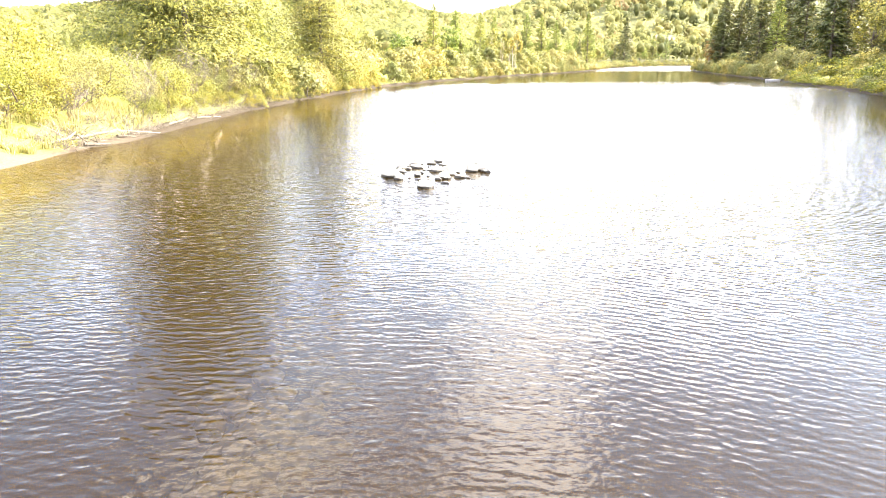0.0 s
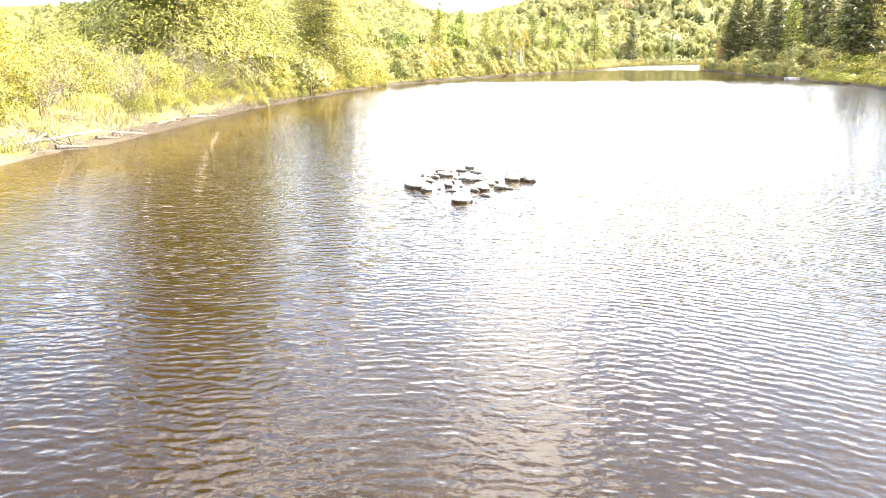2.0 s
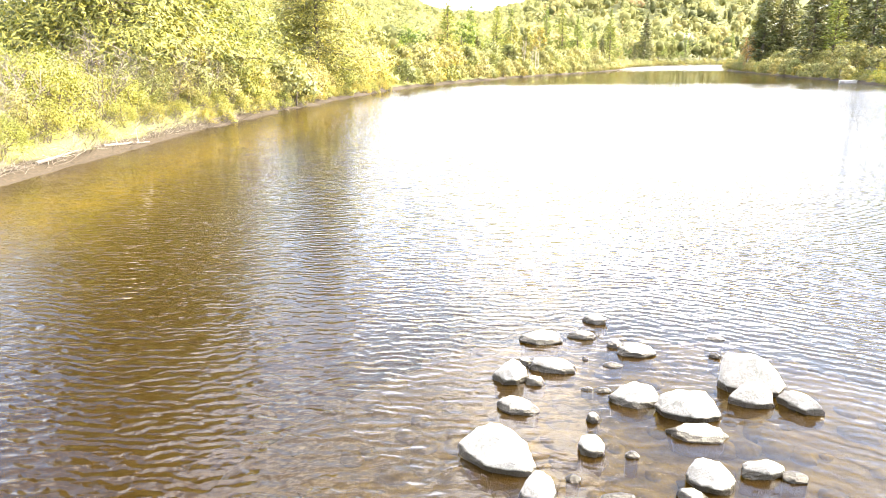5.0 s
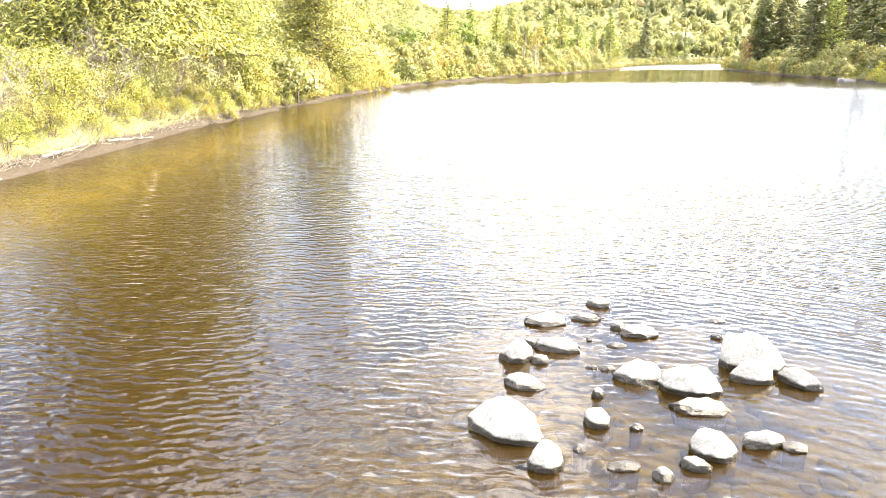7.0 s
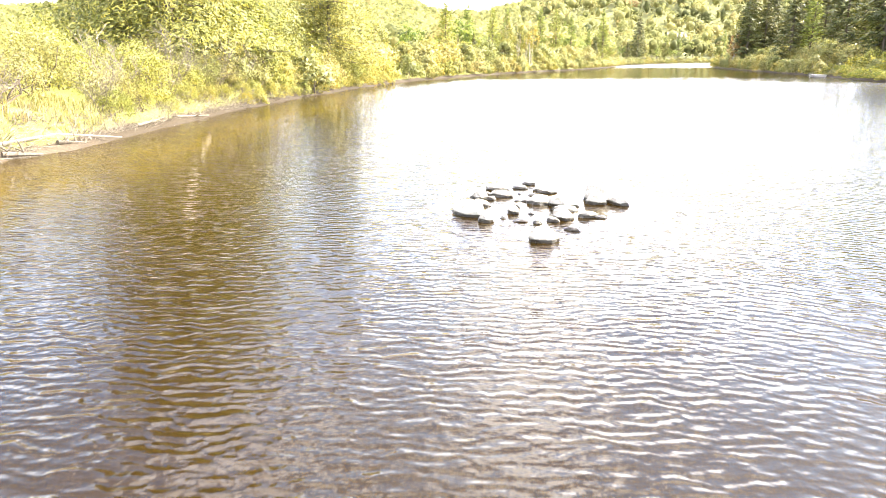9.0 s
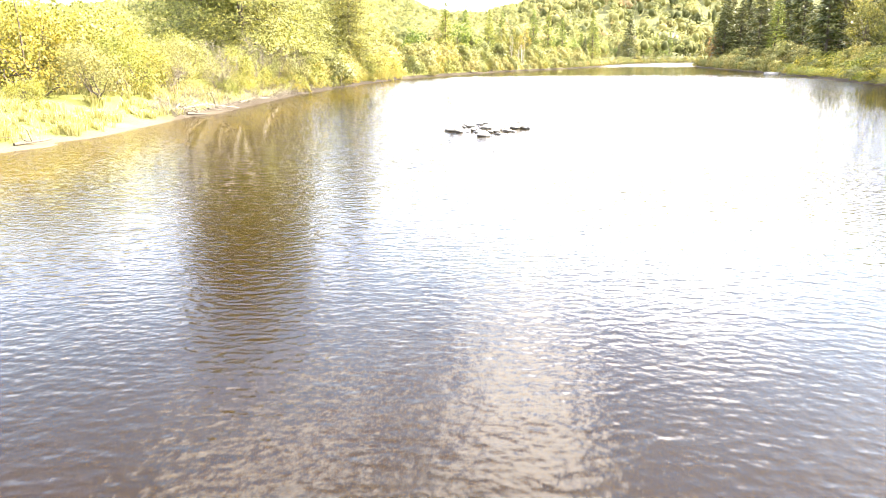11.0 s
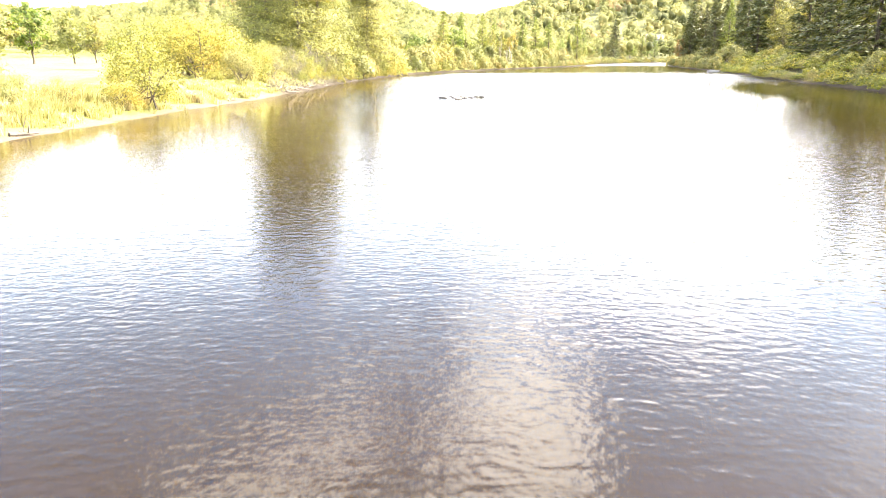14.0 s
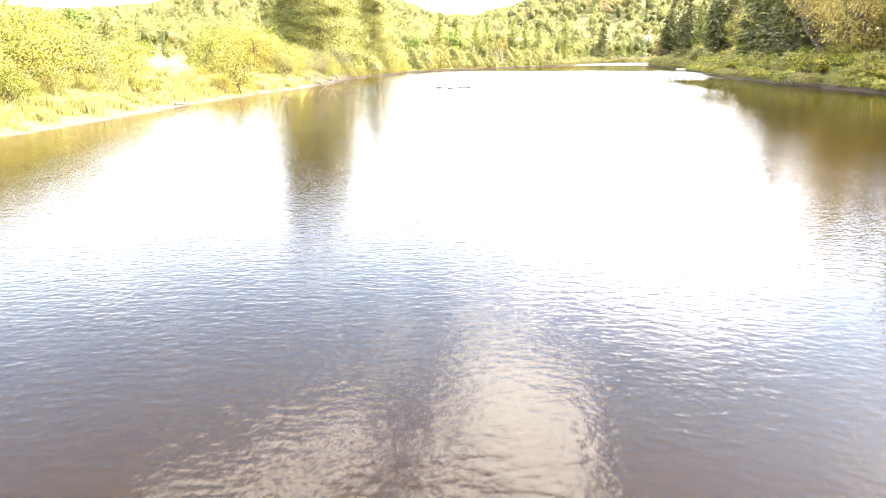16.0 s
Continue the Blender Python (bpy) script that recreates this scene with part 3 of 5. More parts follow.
def bush(name, seed, h, w, material, clumps=48, per=40, low=0.05, length=0.29, width=0.17, stems=5, bark=BARK, tuft=0.16, droop=0.0):
    """A many-stemmed shrub: crooked stems that carry leafy clumps with gaps between them."""
    rng = np.random.default_rng(seed)
    top = new(name)
    u = unit(rng, clumps)
    u[:, 2] = np.abs(u[:, 2]) * 1.5 - 0.85
    lump = 1 + 0.22 * np.sin(u[:, 0] * 5 + seed) * np.cos(u[:, 1] * 4 + seed * 2) + rng.uniform(-0.18, 0.12, clumps)
    rad = rng.uniform(0.45, 1.0, clumps) ** 0.6 * lump
    cen = np.stack([u[:, 0] * rad * w / 2, u[:, 1] * rad * w / 2, h * 0.48 + u[:, 2] * rad * h * 0.52], 1)
    cen[:, 2] = np.maximum(cen[:, 2], low * h)
    pieces = []
    for k in range(stems):
        e = cen[rng.integers(clumps)]
        base = rng.normal(size=2) * 0.08 * w
        pts = crooked((base[0], base[1], -0.15), e, rng)
        pieces.append(tube(pts, [0.06 * (1 - 0.75 * i / 4) * h / 5 + 0.008 for i in range(5)], 4))
        for j in range(2):
            pieces.append(tube([pts[2], (pts[2] + Vector(cen[rng.integers(clumps)])) / 2, Vector(cen[rng.integers(clumps)])], [0.025 * h / 5, 0.016 * h / 5, 0.006], 3))
    sv, sf = join(pieces)
    part("trunk", mesh_from("trunk", sv, sf, bark), top)
    idx = np.repeat(np.arange(clumps), per)
    c = cen[idx] + rng.normal(size=(len(idx), 3)) * tuft * np.array([w, w, h * 0.8]) * rng.uniform(0.5, 1.0, (clumps, 1))[idx] * 0.62
    c[:, 2] = np.maximum(c[:, 2], 0.1 + rng.uniform(0, 0.4, len(c)))
    d = unit(rng, len(c)) + 0.5 * (c - np.array([0, 0, h * 0.4])) / w
    d[:, 2] -= droop
    nrm = (c - cen[idx]) / (0.09 * w) + unit(rng, len(c)) * 0.5 + np.array([0, 0, 0.5])
    lv, lf = leaf_blades(c, d, length, width, rng, nrm)
    out = (c - cen[idx]) / (0.12 * w) + (c - np.array([0, 0, h * 0.3])) / (0.5 * w) + np.array([0, 0, 0.3])
    me = mesh_from("crown", lv, facing(lv, lf, out), material)
    if length > 0.25:
        soften(me, out)
    part("crown", me, top)
    return top


def conifer(name, seed, h, w, material, density=8.0, droop=0.25, power=0.85, bare=0.06, spray=(0.55, 0.22), bark=BARK, whorl=0.36, up=0.0):
    rng = np.random.default_rng(seed)
    top = new(name)
    lean = rng.normal(size=2) * 0.01 * h
    tv, tf = tube([(0, 0, -0.3), (lean[0] * 0.4, lean[1] * 0.4, h * 0.5), (lean[0], lean[1], h)], [0.014 * h, 0.008 * h, 0.01], 8)
    pieces, cs, ds = [(tv, tf)], [], []
    z = h * bare
    while z < h * 0.985:
        q = z / h
        for k in range(5 if q < 0.8 else 4):
            az = rng.uniform(0, 2 * math.pi)
            ln = max(0.25, w / 2 * (1 - q) ** power * rng.uniform(0.6, 1.12) * (0.75 + 0.25 * min(1, (q - bare) / 0.12)))
            out = np.array([math.cos(az), math.sin(az), 0])
            z0 = z + rng.normal() * 0.35 * whorl * h / 18
            dip = -droop * rng.uniform(0.4, 1.3) + up + 0.5 * max(0, q - 0.7)
            n = max(3, int(ln * density))
            t = np.sqrt(rng.uniform(0.06, 1.0, n))
            p = np.stack([lean[0] * q + out[0] * t * ln, lean[1] * q + out[1] * t * ln, z0 + dip * t * ln + 0.18 * ln * t * t], 1)
            side = np.array([-out[1], out[0], 0]) * rng.choice([-1, 1], n)[:, None]
            p = p + side * rng.uniform(0, 0.28, n)[:, None] * ln * (1.1 - t)[:, None] + rng.normal(size=(n, 3)) * 0.05
            cs.append(p)
            ds.append(out * rng.uniform(0.4, 1.0, n)[:, None] + side * rng.uniform(0.1, 0.9, n)[:, None] + np.array([0, 0, -0.3 * droop - 0.1 + up]) + rng.normal(size=(n, 3)) * 0.2)
            if ln > 0.9 and k < 3:
                pieces.append(tube([(lean[0] * q, lean[1] * q, z0), tuple(np.array([lean[0] * q, lean[1] * q, z0]) + (out + np.array([0, 0, dip])) * ln * 0.8)], [0.03 + 0.004 * ln, 0.01], 4))
        z += whorl * rng.uniform(0.7, 1.3) * (0.55 + 0.55 * (1 - q)) * h / 18
    sv, sf = join(pieces)
    part("trunk", mesh_from("trunk", sv, sf, bark), top)
    c, d = np.concatenate(cs), np.concatenate(ds)
    lv, lf = leaf_blades(c, d, spray[0] * h / 18 + 0.1, spray[1] * h / 18 + 0.05, rng, np.array([0, 0, 0.9]) + 0.8 * unit(rng, len(c)) + c * np.array([1.2, 1.2, 0]) / w)
    part("crown", mesh_from("crown", lv, lf, material), top)
    return top


def tree(name, seed, h, w, material, clumps=60, per=62, trunk=0.35, length=0.32, width=0.18, bark=BARK, slim=1.0, tuft=0.13, stems=1):
    """A broadleaf tree: tapered trunk, forked limbs, and an uneven crown of leafy clumps."""
    rng = np.random.default_rng(seed)
    top = new(name)
    ch = h * (1 - trunk)
    u = unit(rng, clumps)
    rad = rng.uniform(0.35, 1.0, clumps) ** 0.55 * (1 + 0.25 * np.sin(u[:, 0] * 4 + seed) + rng.uniform(-0.2, 0.12, clumps))
    cen = np.stack([u[:, 0] * rad * w / 2, u[:, 1] * rad * w / 2, h * trunk + ch * 0.5 + u[:, 2] * rad * ch * 0.5], 1)
    squeeze = 1 - 0.35 * np.clip((cen[:, 2] - h * 0.6) / (h * 0.4), 0, 1)
    cen[:, :2] *= squeeze[:, None]
    pieces = []
    for s in range(stems):
        b = rng.normal(size=2) * (0.0 if stems == 1 else 0.05 * w)
        fork = (b[0] * 2.2 + rng.normal() * 0.03 * w, b[1] * 2.2 + rng.normal() * 0.03 * w, h * (trunk + 0.2))
        pts = crooked((b[0], b[1], -0.3), fork, rng, 4, 0.04)
        r0 = 0.016 * h * slim / math.sqrt(stems)
        pieces.append(tube(pts, [r0 * (1.25 - 0.6 * i / 4) for i in range(5)], 7))
        pieces.append(tube(crooked(pts[-1], (fork[0] * 1.2, fork[1] * 1.2, h * 0.93), rng, 3, 0.05), [r0 * 0.6, r0 * 0.4, r0 * 0.25, 0.012], 5))
        for k in range(9 // stems + 2):
            e = cen[rng.integers(clumps)]
            st = pts[2].lerp(pts[4], rng.uniform(0, 1))
            pieces.append(tube(crooked(st, e, rng, 3, 0.1), [r0 * 0.42, r0 * 0.28, r0 * 0.16, 0.01], 5))
    if stems == 3:
        for pv, pf in pieces:
            part("limb", mesh_from("limb", pv, pf, bark), top)
    else:
        sv, sf = join(pieces)
        part("trunk", mesh_from("trunk", sv, sf, bark), top)
    idx = np.repeat(np.arange(clumps), per)
    c = cen[idx] + rng.normal(size=(len(idx), 3)) * tuft * np.array([w, w, ch * 0.7]) * rng.uniform(0.4, 1.0, (clumps, 1))[idx] * 0.6
    d = unit(rng, len(c)) + np.array([0, 0, -0.25])
    lv, lf = leaf_blades(c, d, length, width, rng, (c - cen[idx]) / (0.08 * w) + unit(rng, len(c)) * 0.5 + np.array([0, 0, 0.5]))
    out = (c - cen[idx]) / (0.10 * w) + (c - np.array([0, 0, h * 0.55])) / (0.5 * w) + np.array([0, 0, 0.3])
    me = mesh_from("crown", lv, facing(lv, lf, out), material)
    if length > 0.25:
        soften(me, out)
    part("crown", me, top)
    return top


def fir(name, seed, h, w, material, tufts=380, per=135, bark=BARK):
    """A full conifer: limbs in loose tiers, each ending in fans of needles."""
    rng = np.random.default_rng(seed)
    top = new(name)
    pieces = [tube([(0, 0, -0.3), (rng.normal() * 0.15, rng.normal() * 0.15, h * 0.5), (0, 0, h * 0.98)], [0.014 * h, 0.009 * h, 0.01], 8)]
    q = rng.uniform(0.04, 1.0, tufts) ** 0.85
    az = rng.uniform(0, 2 * math.pi, tufts)
    rad = w / 2 * (1 - q) ** 0.62 * rng.uniform(0.03, 1.0, tufts) ** 0.6 * (1 + 0.15 * np.sin(az * 3 + q * 9)) + 0.15
    cen = np.stack([np.cos(az) * rad, np.sin(az) * rad, h * (0.03 + 0.97 * q) - 0.10 * rad], 1)
    for k in range(0, tufts, 3):
        pieces.append(tube([(0, 0, cen[k, 2] + 0.12 * rad[k]), tuple(cen[k] * 0.6 + np.array([0, 0, 0.43 * cen[k, 2]])), tuple(cen[k])], [0.05, 0.035, 0.012], 4))
    sv, sf = join(pieces)
    part("trunk", mesh_from("trunk", sv, sf, bark), top)
    idx = np.repeat(np.arange(tufts), per)
    out = np.stack([np.cos(az), np.sin(az), 0 * az], 1)[idx]
    size = (0.5 + 0.075 * w * (1 - q))[idx, None]
    off = rng.normal(size=(len(idx), 3)) * np.array([1, 1, 0.42]) * size * 0.75
    c = cen[idx] + off + out * rng.uniform(-0.5, 0.6, (len(idx), 1)) * size
    d = out * rng.uniform(0.3, 1.0, (len(idx), 1)) + unit(rng, len(idx)) * 0.7 + np.array([0, 0, -0.15])
    lv, lf = leaf_blades(c, d, 0.32, 0.095, rng, out * 0.7 + np.array([0, 0, 0.7]) + 0.5 * off)
    part("crown", mesh_from("crown", lv, lf, material), top)
    return top


plan = np.random.default_rng(11)


def stand(ob, x, y, size=1.0, turn=None, sink=0.05, tall=None):
    """Puts a built thing at its first place; later calls copy it."""
    t = plan.uniform(0, 360) if turn is None else turn
    m = pose(x, y, gz(x, y) - sink, plan.uniform(-2, 2), plan.uniform(-2, 2), t) @ Matrix.Diagonal((size, size, tall or size, 1))
    if ob.get("placed"):
        return copy_thing(ob, m @ Matrix.Diagonal([1 / k for k in ob.scale] + [1]))
    ob["placed"] = 1
    ob.matrix_basis = m
    return ob


def first(ob, label, category, group=""):
    return tagged(ob, label, category, group)


def left_x(y):
    return float(np.interp(y, [p[1] for p in LEFT], [p[0] for p in LEFT]))


def right_x(y):
    return float(np.interp(y, [p[1] for p in RIGHT], [p[0] for p in RIGHT]))


# ---- boulders on the shoal ----
def boulder(seed, w, d, h, flat=0.0, lean=(0.0, 0.0)):
    """A weathered boulder, broken along flat faces: w by d at the water, h above it, rooted below."""
    rng = np.random.default_rng(seed)
    bm = bmesh.new()
    for z, r, n in ((-0.55, 0.84, 7), (-0.05, 0.94, 8), (0.20, 1.0, 9), (0.60, 0.80, 7), (0.86, 0.56 + 0.24 * flat, 6), (1.0, 0.24 + 0.28 * flat, 4)):
        t0 = rng.uniform(0, 6.28)
        for k in range(n):
            t, q = t0 + 6.283 * (k + rng.uniform(-0.3, 0.3)) / n, r * rng.uniform(0.86, 1.12)
            up = z + (rng.uniform(-0.12, 0.06) if z > 0.3 else rng.uniform(-0.05, 0.05))
            bm.verts.new((math.cos(t) * q + lean[0] * max(0.0, z), math.sin(t) * q + lean[1] * max(0.0, z), up))
    hull = bmesh.ops.convex_hull(bm, input=bm.verts[:])
    bmesh.ops.delete(bm, geom=list({q for q in hull["geom_interior"] + hull["geom_unused"] if isinstance(q, bmesh.types.BMVert)}), context="VERTS")
    bmesh.ops.dissolve_limit(bm, angle_limit=radians(13), verts=bm.verts[:], edges=bm.edges[:])
    bmesh.ops.bevel(bm, geom=bm.edges[:], offset=0.035, segments=1, profile=0.6, affect="EDGES")
    bmesh.ops.triangulate(bm, faces=bm.faces[:])
    bmesh.ops.subdivide_edges(bm, edges=[e for e in bm.edges if e.calc_length() > 0.22], cuts=2 if w > 0.3 else 1, use_grid_fill=True)
    bmesh.ops.triangulate(bm, faces=bm.faces[:])
    for q in bm.verts:
        n = noise.noise(q.co * 2.1 + Vector((seed, 0, 0))) * 0.12 + noise.noise(q.co * 6.0 + Vector((0, seed, 0))) * 0.06 + noise.noise(q.co * 15 + Vector((0, 0, seed))) * 0.018
        q.co = q.co * (1 + n)
    co = np.array([q.co for q in bm.verts])
    wet = co[co[:, 2] > -0.1]
    lo, hi = wet.min(0), wet.max(0)
    root = 0.22 + 0.2 * w
    for q in bm.verts:
        c = (np.array(q.co) - (lo + hi) / 2) / (hi - lo)
        z = q.co.z / hi[2] * h if q.co.z > 0 else q.co.z / 0.55 * root
        q.co = Vector((c[0] * w, c[1] * d, z))
    me = bpy.data.meshes.new("boulder")
    bm.to_mesh(me)
    bm.free()
    me.materials.append(ROCK)
    me.polygons.foreach_set("use_smooth", [True] * len(me.polygons))
    me.set_sharp_from_angle(angle=radians(19))
    return me


rock_count = 0


def rock(x, y, w, above, deep=0.75, turn=0.0, lean=(0.0, 0.0), flat=0.0, label="pale grey weathered boulder rising from shallow river water"):
    """A boulder whose near edge meets the water at (x, y)."""
    global rock_count
    rock_count += 1
    d = w * deep
    above = above if w > 0.3 else 0.7 * above + 0.01
    ob = new("boulder", boulder(300 + rock_count, w * 1.04, d, above, flat, lean))
    c = abs(math.cos(radians(turn))) * d + abs(math.sin(radians(turn))) * w
    ob.matrix_basis = pose(x, y + 0.45 * c, 0.0, 0, 0, turn)
    return tagged(ob, label, "rock", "boulders on the river shoal")


SMALL = "small pale stone just breaking the river surface"
FLAT = "low flat pale stone awash in the river"
rock(0.00, 30.28, 0.36, 0.13, 0.6, -25, (0.2, 0.2))
rock(-0.90, 29.56, 0.60, 0.14, 0.55, 4, flat=0.4)
rock(-0.30, 29.72, 0.42, 0.09, 0.5, -12, (0.2, 0), 0.3, label=FLAT)
rock(0.11, 29.42, 0.25, 0.11, 0.8, 20)
rock(0.33, 29.15, 0.50, 0.13, 0.7, 0, flat=0.2)
rock(1.58, 29.74, 0.26, 0.04, 0.6, label=SMALL)
rock(1.36, 29.11, 0.16, 0.08, 0.7, -30, label=SMALL)
rock(1.46, 28.02, 0.76, 0.43, 0.62, -14, (-0.1, 0.1), 0.7, label="large pale boulder with a long level top standing in shallow water")
rock(1.29, 27.77, 0.50, 0.28, 0.45, -8, (-0.05, 0.3), 0.0, label="pointed pale boulder leaning on a larger one")
rock(1.80, 27.56, 0.50, 0.20, 0.42, -42, (-0.3, 0), 0.3, label="narrow dark-sided stone slanting into the water")
rock(-1.21, 28.88, 0.17, 0.13, 0.8, label=SMALL)
rock(-1.43, 28.31, 0.44, 0.25, 0.8, 15, flat=0.2)
rock(-1.14, 28.33, 0.24, 0.11, 0.7, label=SMALL)
rock(-0.88, 28.64, 0.60, 0.16, 0.45, -8, (-0.15, 0.1), 0.5)
rock(-0.07, 28.84, 0.26, 0.06, 0.6, label=SMALL)
rock(-0.39, 29.06, 0.09, 0.05, 0.8, label=SMALL)
rock(-0.36, 28.15, 0.20, 0.06, 0.6, label=SMALL)
rock(-0.54, 28.20, 0.14, 0.04, 0.6, label=SMALL)
rock(-0.04, 27.78, 0.58, 0.22, 0.7, 0, (0.05, 0.1), 0.0)
rock(0.48, 27.46, 0.70, 0.29, 0.6, -5, (-0.25, 0.1), 0.1, label="broad pale boulder with a grey sloping flank in shallow water")
rock(0.43, 27.03, 0.62, 0.11, 0.5, -6, flat=0.6, label="flat tan slab awash at the foot of a boulder")
rock(-1.42, 27.58, 0.48, 0.15, 0.55, -12, (-0.3, 0.1))
rock(-0.61, 27.42, 0.15, 0.14, 0.9, 30, (-0.3, 0), label=SMALL)
rock(-0.74, 26.75, 0.29, 0.24, 0.9, 20, (-0.15, 0.1), label="upright pale stone with a foot coloured dark, wet and shaded")
rock(-1.70, 26.32, 0.86, 0.34, 0.58, -34, (-0.05, 0.1), 0.35, label="largest pale boulder with a smooth domed top")
rock(-1.39, 25.94, 0.36, 0.25, 0.8, 25, (-0.1, 0.2))
rock(-0.36, 26.76, 0.14, 0.06, 0.9, label=SMALL)
rock(-1.02, 26.35, 0.14, 0.06, 0.9, label=SMALL)
rock(-0.67, 26.03, 0.31, 0.06, 0.5, label=FLAT)
rock(-0.34, 25.83, 0.20, 0.10, 1.0, 45)
rock(0.26, 26.15, 0.45, 0.26, 0.75, -12, (-0.3, 0.1), 0.2, label="angular pale boulder with a fractured face")
rock(0.01, 25.99, 0.28, 0.13, 0.6, -22, (-0.2, 0))
rock(0.82, 26.40, 0.46, 0.13, 0.5, 5, (-0.1, 0), 0.4, label="low pale stone with a dark undercut edge")
rock(1.09, 26.34, 0.24, 0.08, 0.7, -10)
rock(0.29, 25.21, 0.36, 0.08, 0.5, -28, flat=0.2, label=FLAT)
rock(-0.40, 24.32, 0.58, 0.29, 0.8, 8, (-0.22, 0.1), 0.15, label="single pale boulder with a ridge, apart from the others")

# submerged cobbles
rng = np.random.default_rng(5)
cob = []
for k in range(400):
    x, y = 0.2 + rng.normal() * 2.4, 27.0 + rng.normal() * 2.2
    if k >= 330:
        x, y = -2.1 + rng.normal() * 0.45, 9.2 + rng.normal() * 1.4
    s = rng.uniform(0.06, 0.22) if k < 330 else rng.uniform(0.12, 0.30)
    ico = bmesh.new()
    bmesh.ops.create_icosphere(ico, subdivisions=1, radius=s)
    base = float(shoal_z(np.array([x]), np.array([y]))[0]) if k < 330 else -0.42
    cob.append(([(q.co.x * rng.uniform(0.8, 1.2) + x, q.co.y * rng.uniform(0.8, 1.2) + y, q.co.z * 0.55 + base) for q in ico.verts], [tuple(w.index for w in p.verts) for p in ico.faces]))
    ico.free()
cv, cf = join(cob)
tagged(new("cobbles", mesh_from("cobbles", cv, cf, SHOAL, True)), "brown algae-coated cobbles lying under shallow water", "stones", kind="stuff")

# ---- left bank ----
alders = [first(bush("alder_bush", 21 + k, 5.6, 5.2, LEAF_ALDER, clumps=68, per=94, length=0.138, width=0.094), "yellow-green alder thicket bush on the river bank", "bush", "bank bushes") for k in range(3)]
willows = [first(bush("willow_bush", 31 + k, 5.0, 5.6, LEAF_WILLOW, length=0.18, width=0.058, per=124), "pale olive willow bush on the river bank", "bush", "bank bushes") for k in range(2)]
golds = [first(bush("yellowing_bush", 41 + k, 4.2, 4.4, LEAF_GOLD, clumps=52, per=115, length=0.12, width=0.08), "bush with yellowing autumn leaves on the bank", "bush", "bank bushes") for k in range(2)]


# lighter builds for the distance
mid_alders = [first(bush("alder_bush", 27 + k, 5.6, 5.2, LEAF_ALDER, clumps=50, per=52, length=0.28, width=0.16), "yellow-green alder thicket bush on the river bank", "bush", "bank bushes") for k in range(2)]
mid_willow = first(bush("willow_bush", 37, 5.0, 5.6, LEAF_WILLOW, clumps=48, per=60, length=0.30, width=0.12), "pale olive willow bush on the river bank", "bush", "bank bushes")
far_alders = [first(bush("alder_bush", 24 + k, 5.6, 5.4, LEAF_FAR, clumps=40, per=48, length=0.42, width=0.26), "yellow-green alder bush on the far shore", "bush", "far shore bushes") for k in range(2)]
far_willow = first(bush("willow_bush", 34, 5.0, 5.8, LEAF_WILLOW, clumps=38, per=46, length=0.42, width=0.22), "pale olive willow bush on the far shore", "bush", "far shore bushes")
far_gold = first(bush("yellowing_bush", 44, 4.2, 4.6, LEAF_GOLD, clumps=30, per=32, length=0.46, width=0.3), "yellowing autumn bush on the far shore", "bush", "far shore bushes")


def pick(*kinds):
    return kinds[plan.integers(len(kinds))]


# shrubs by the open meadow, nearest the stern of the flight
for y, off, s in [(-34, 6, 1.1), (1, 6, 0.8), (4, 8.5, 0.9), (-15, 14, 1.3), (-5, 15, 1.3), (3, 14, 1.2)]:
    stand(pick(*alders, *willows, *golds), left_x(y) - off, y, s)
y = -31.0
while y < 9:
    stand(pick(*golds, *willows, alders[1]), left_x(y) - 2.6 - plan.uniform(0, 1.4), y, plan.uniform(0.28, 0.5))
    y += 2.4 + plan.uniform(0, 1.6)
y = -30.0
while y < 0:
    stand(pick(*alders, *willows, golds[0]), left_x(y) - 4.6 - plan.uniform(0, 1.2), y, plan.uniform(0.75, 1.05))
    stand(pick(*alders), left_x(y) - 9.0 - plan.uniform(0, 2.0), y + 1.5, plan.uniform(1.1, 1.35))
    y += 3.4 + plan.uniform(0, 1.0)
stand(alders[0], -20.6, 10.0, 0.9)
stand(golds[1], -20.6, 7.4, 0.5)
stand(golds[0], -20.8, 13.6, 0.45)
stand(golds[1], -25.5, 17, 0.4)
stand(willows[0], -24.0, 22, 0.38)
stand(golds[0], -21.4, 26.5, 0.42)
# thicket
y = 31.0
while y < 112:
    close = y < 62
    tall, low = (alders + willows, alders + golds[:1]) if close else (mid_alders + [mid_willow], mid_alders)
    near = 1.8 if y > 44 else 3.2
    stand(pick(*tall), left_x(y) - near - plan.uniform(0, 0.8), y, plan.uniform(0.5, 0.72) if y > 44 else plan.uniform(0.7, 0.9))
    stand(pick(*tall), left_x(y) - near - 3.4 - plan.uniform(0, 1.2), y + 1.0, plan.uniform(0.9, 1.2) if y < 43 else plan.uniform(0.55, 0.8))
    if close:
        stand(pick(*alders), left_x(y) - near - 7.5 - plan.uniform(0, 3), y, plan.uniform(1.1, 1.3) if y < 46 else plan.uniform(0.6, 0.85))
    if y > 42:
        stand(pick(*low), left_x(y) - 1.1, y + 1.4, plan.uniform(0.24, 0.38))
        if y > 60:
            stand(pick(*low), left_x(y) - 0.4, y + 0.2, plan.uniform(0.2, 0.3))
    y += 2.6 + plan.uniform(0, 0.7)

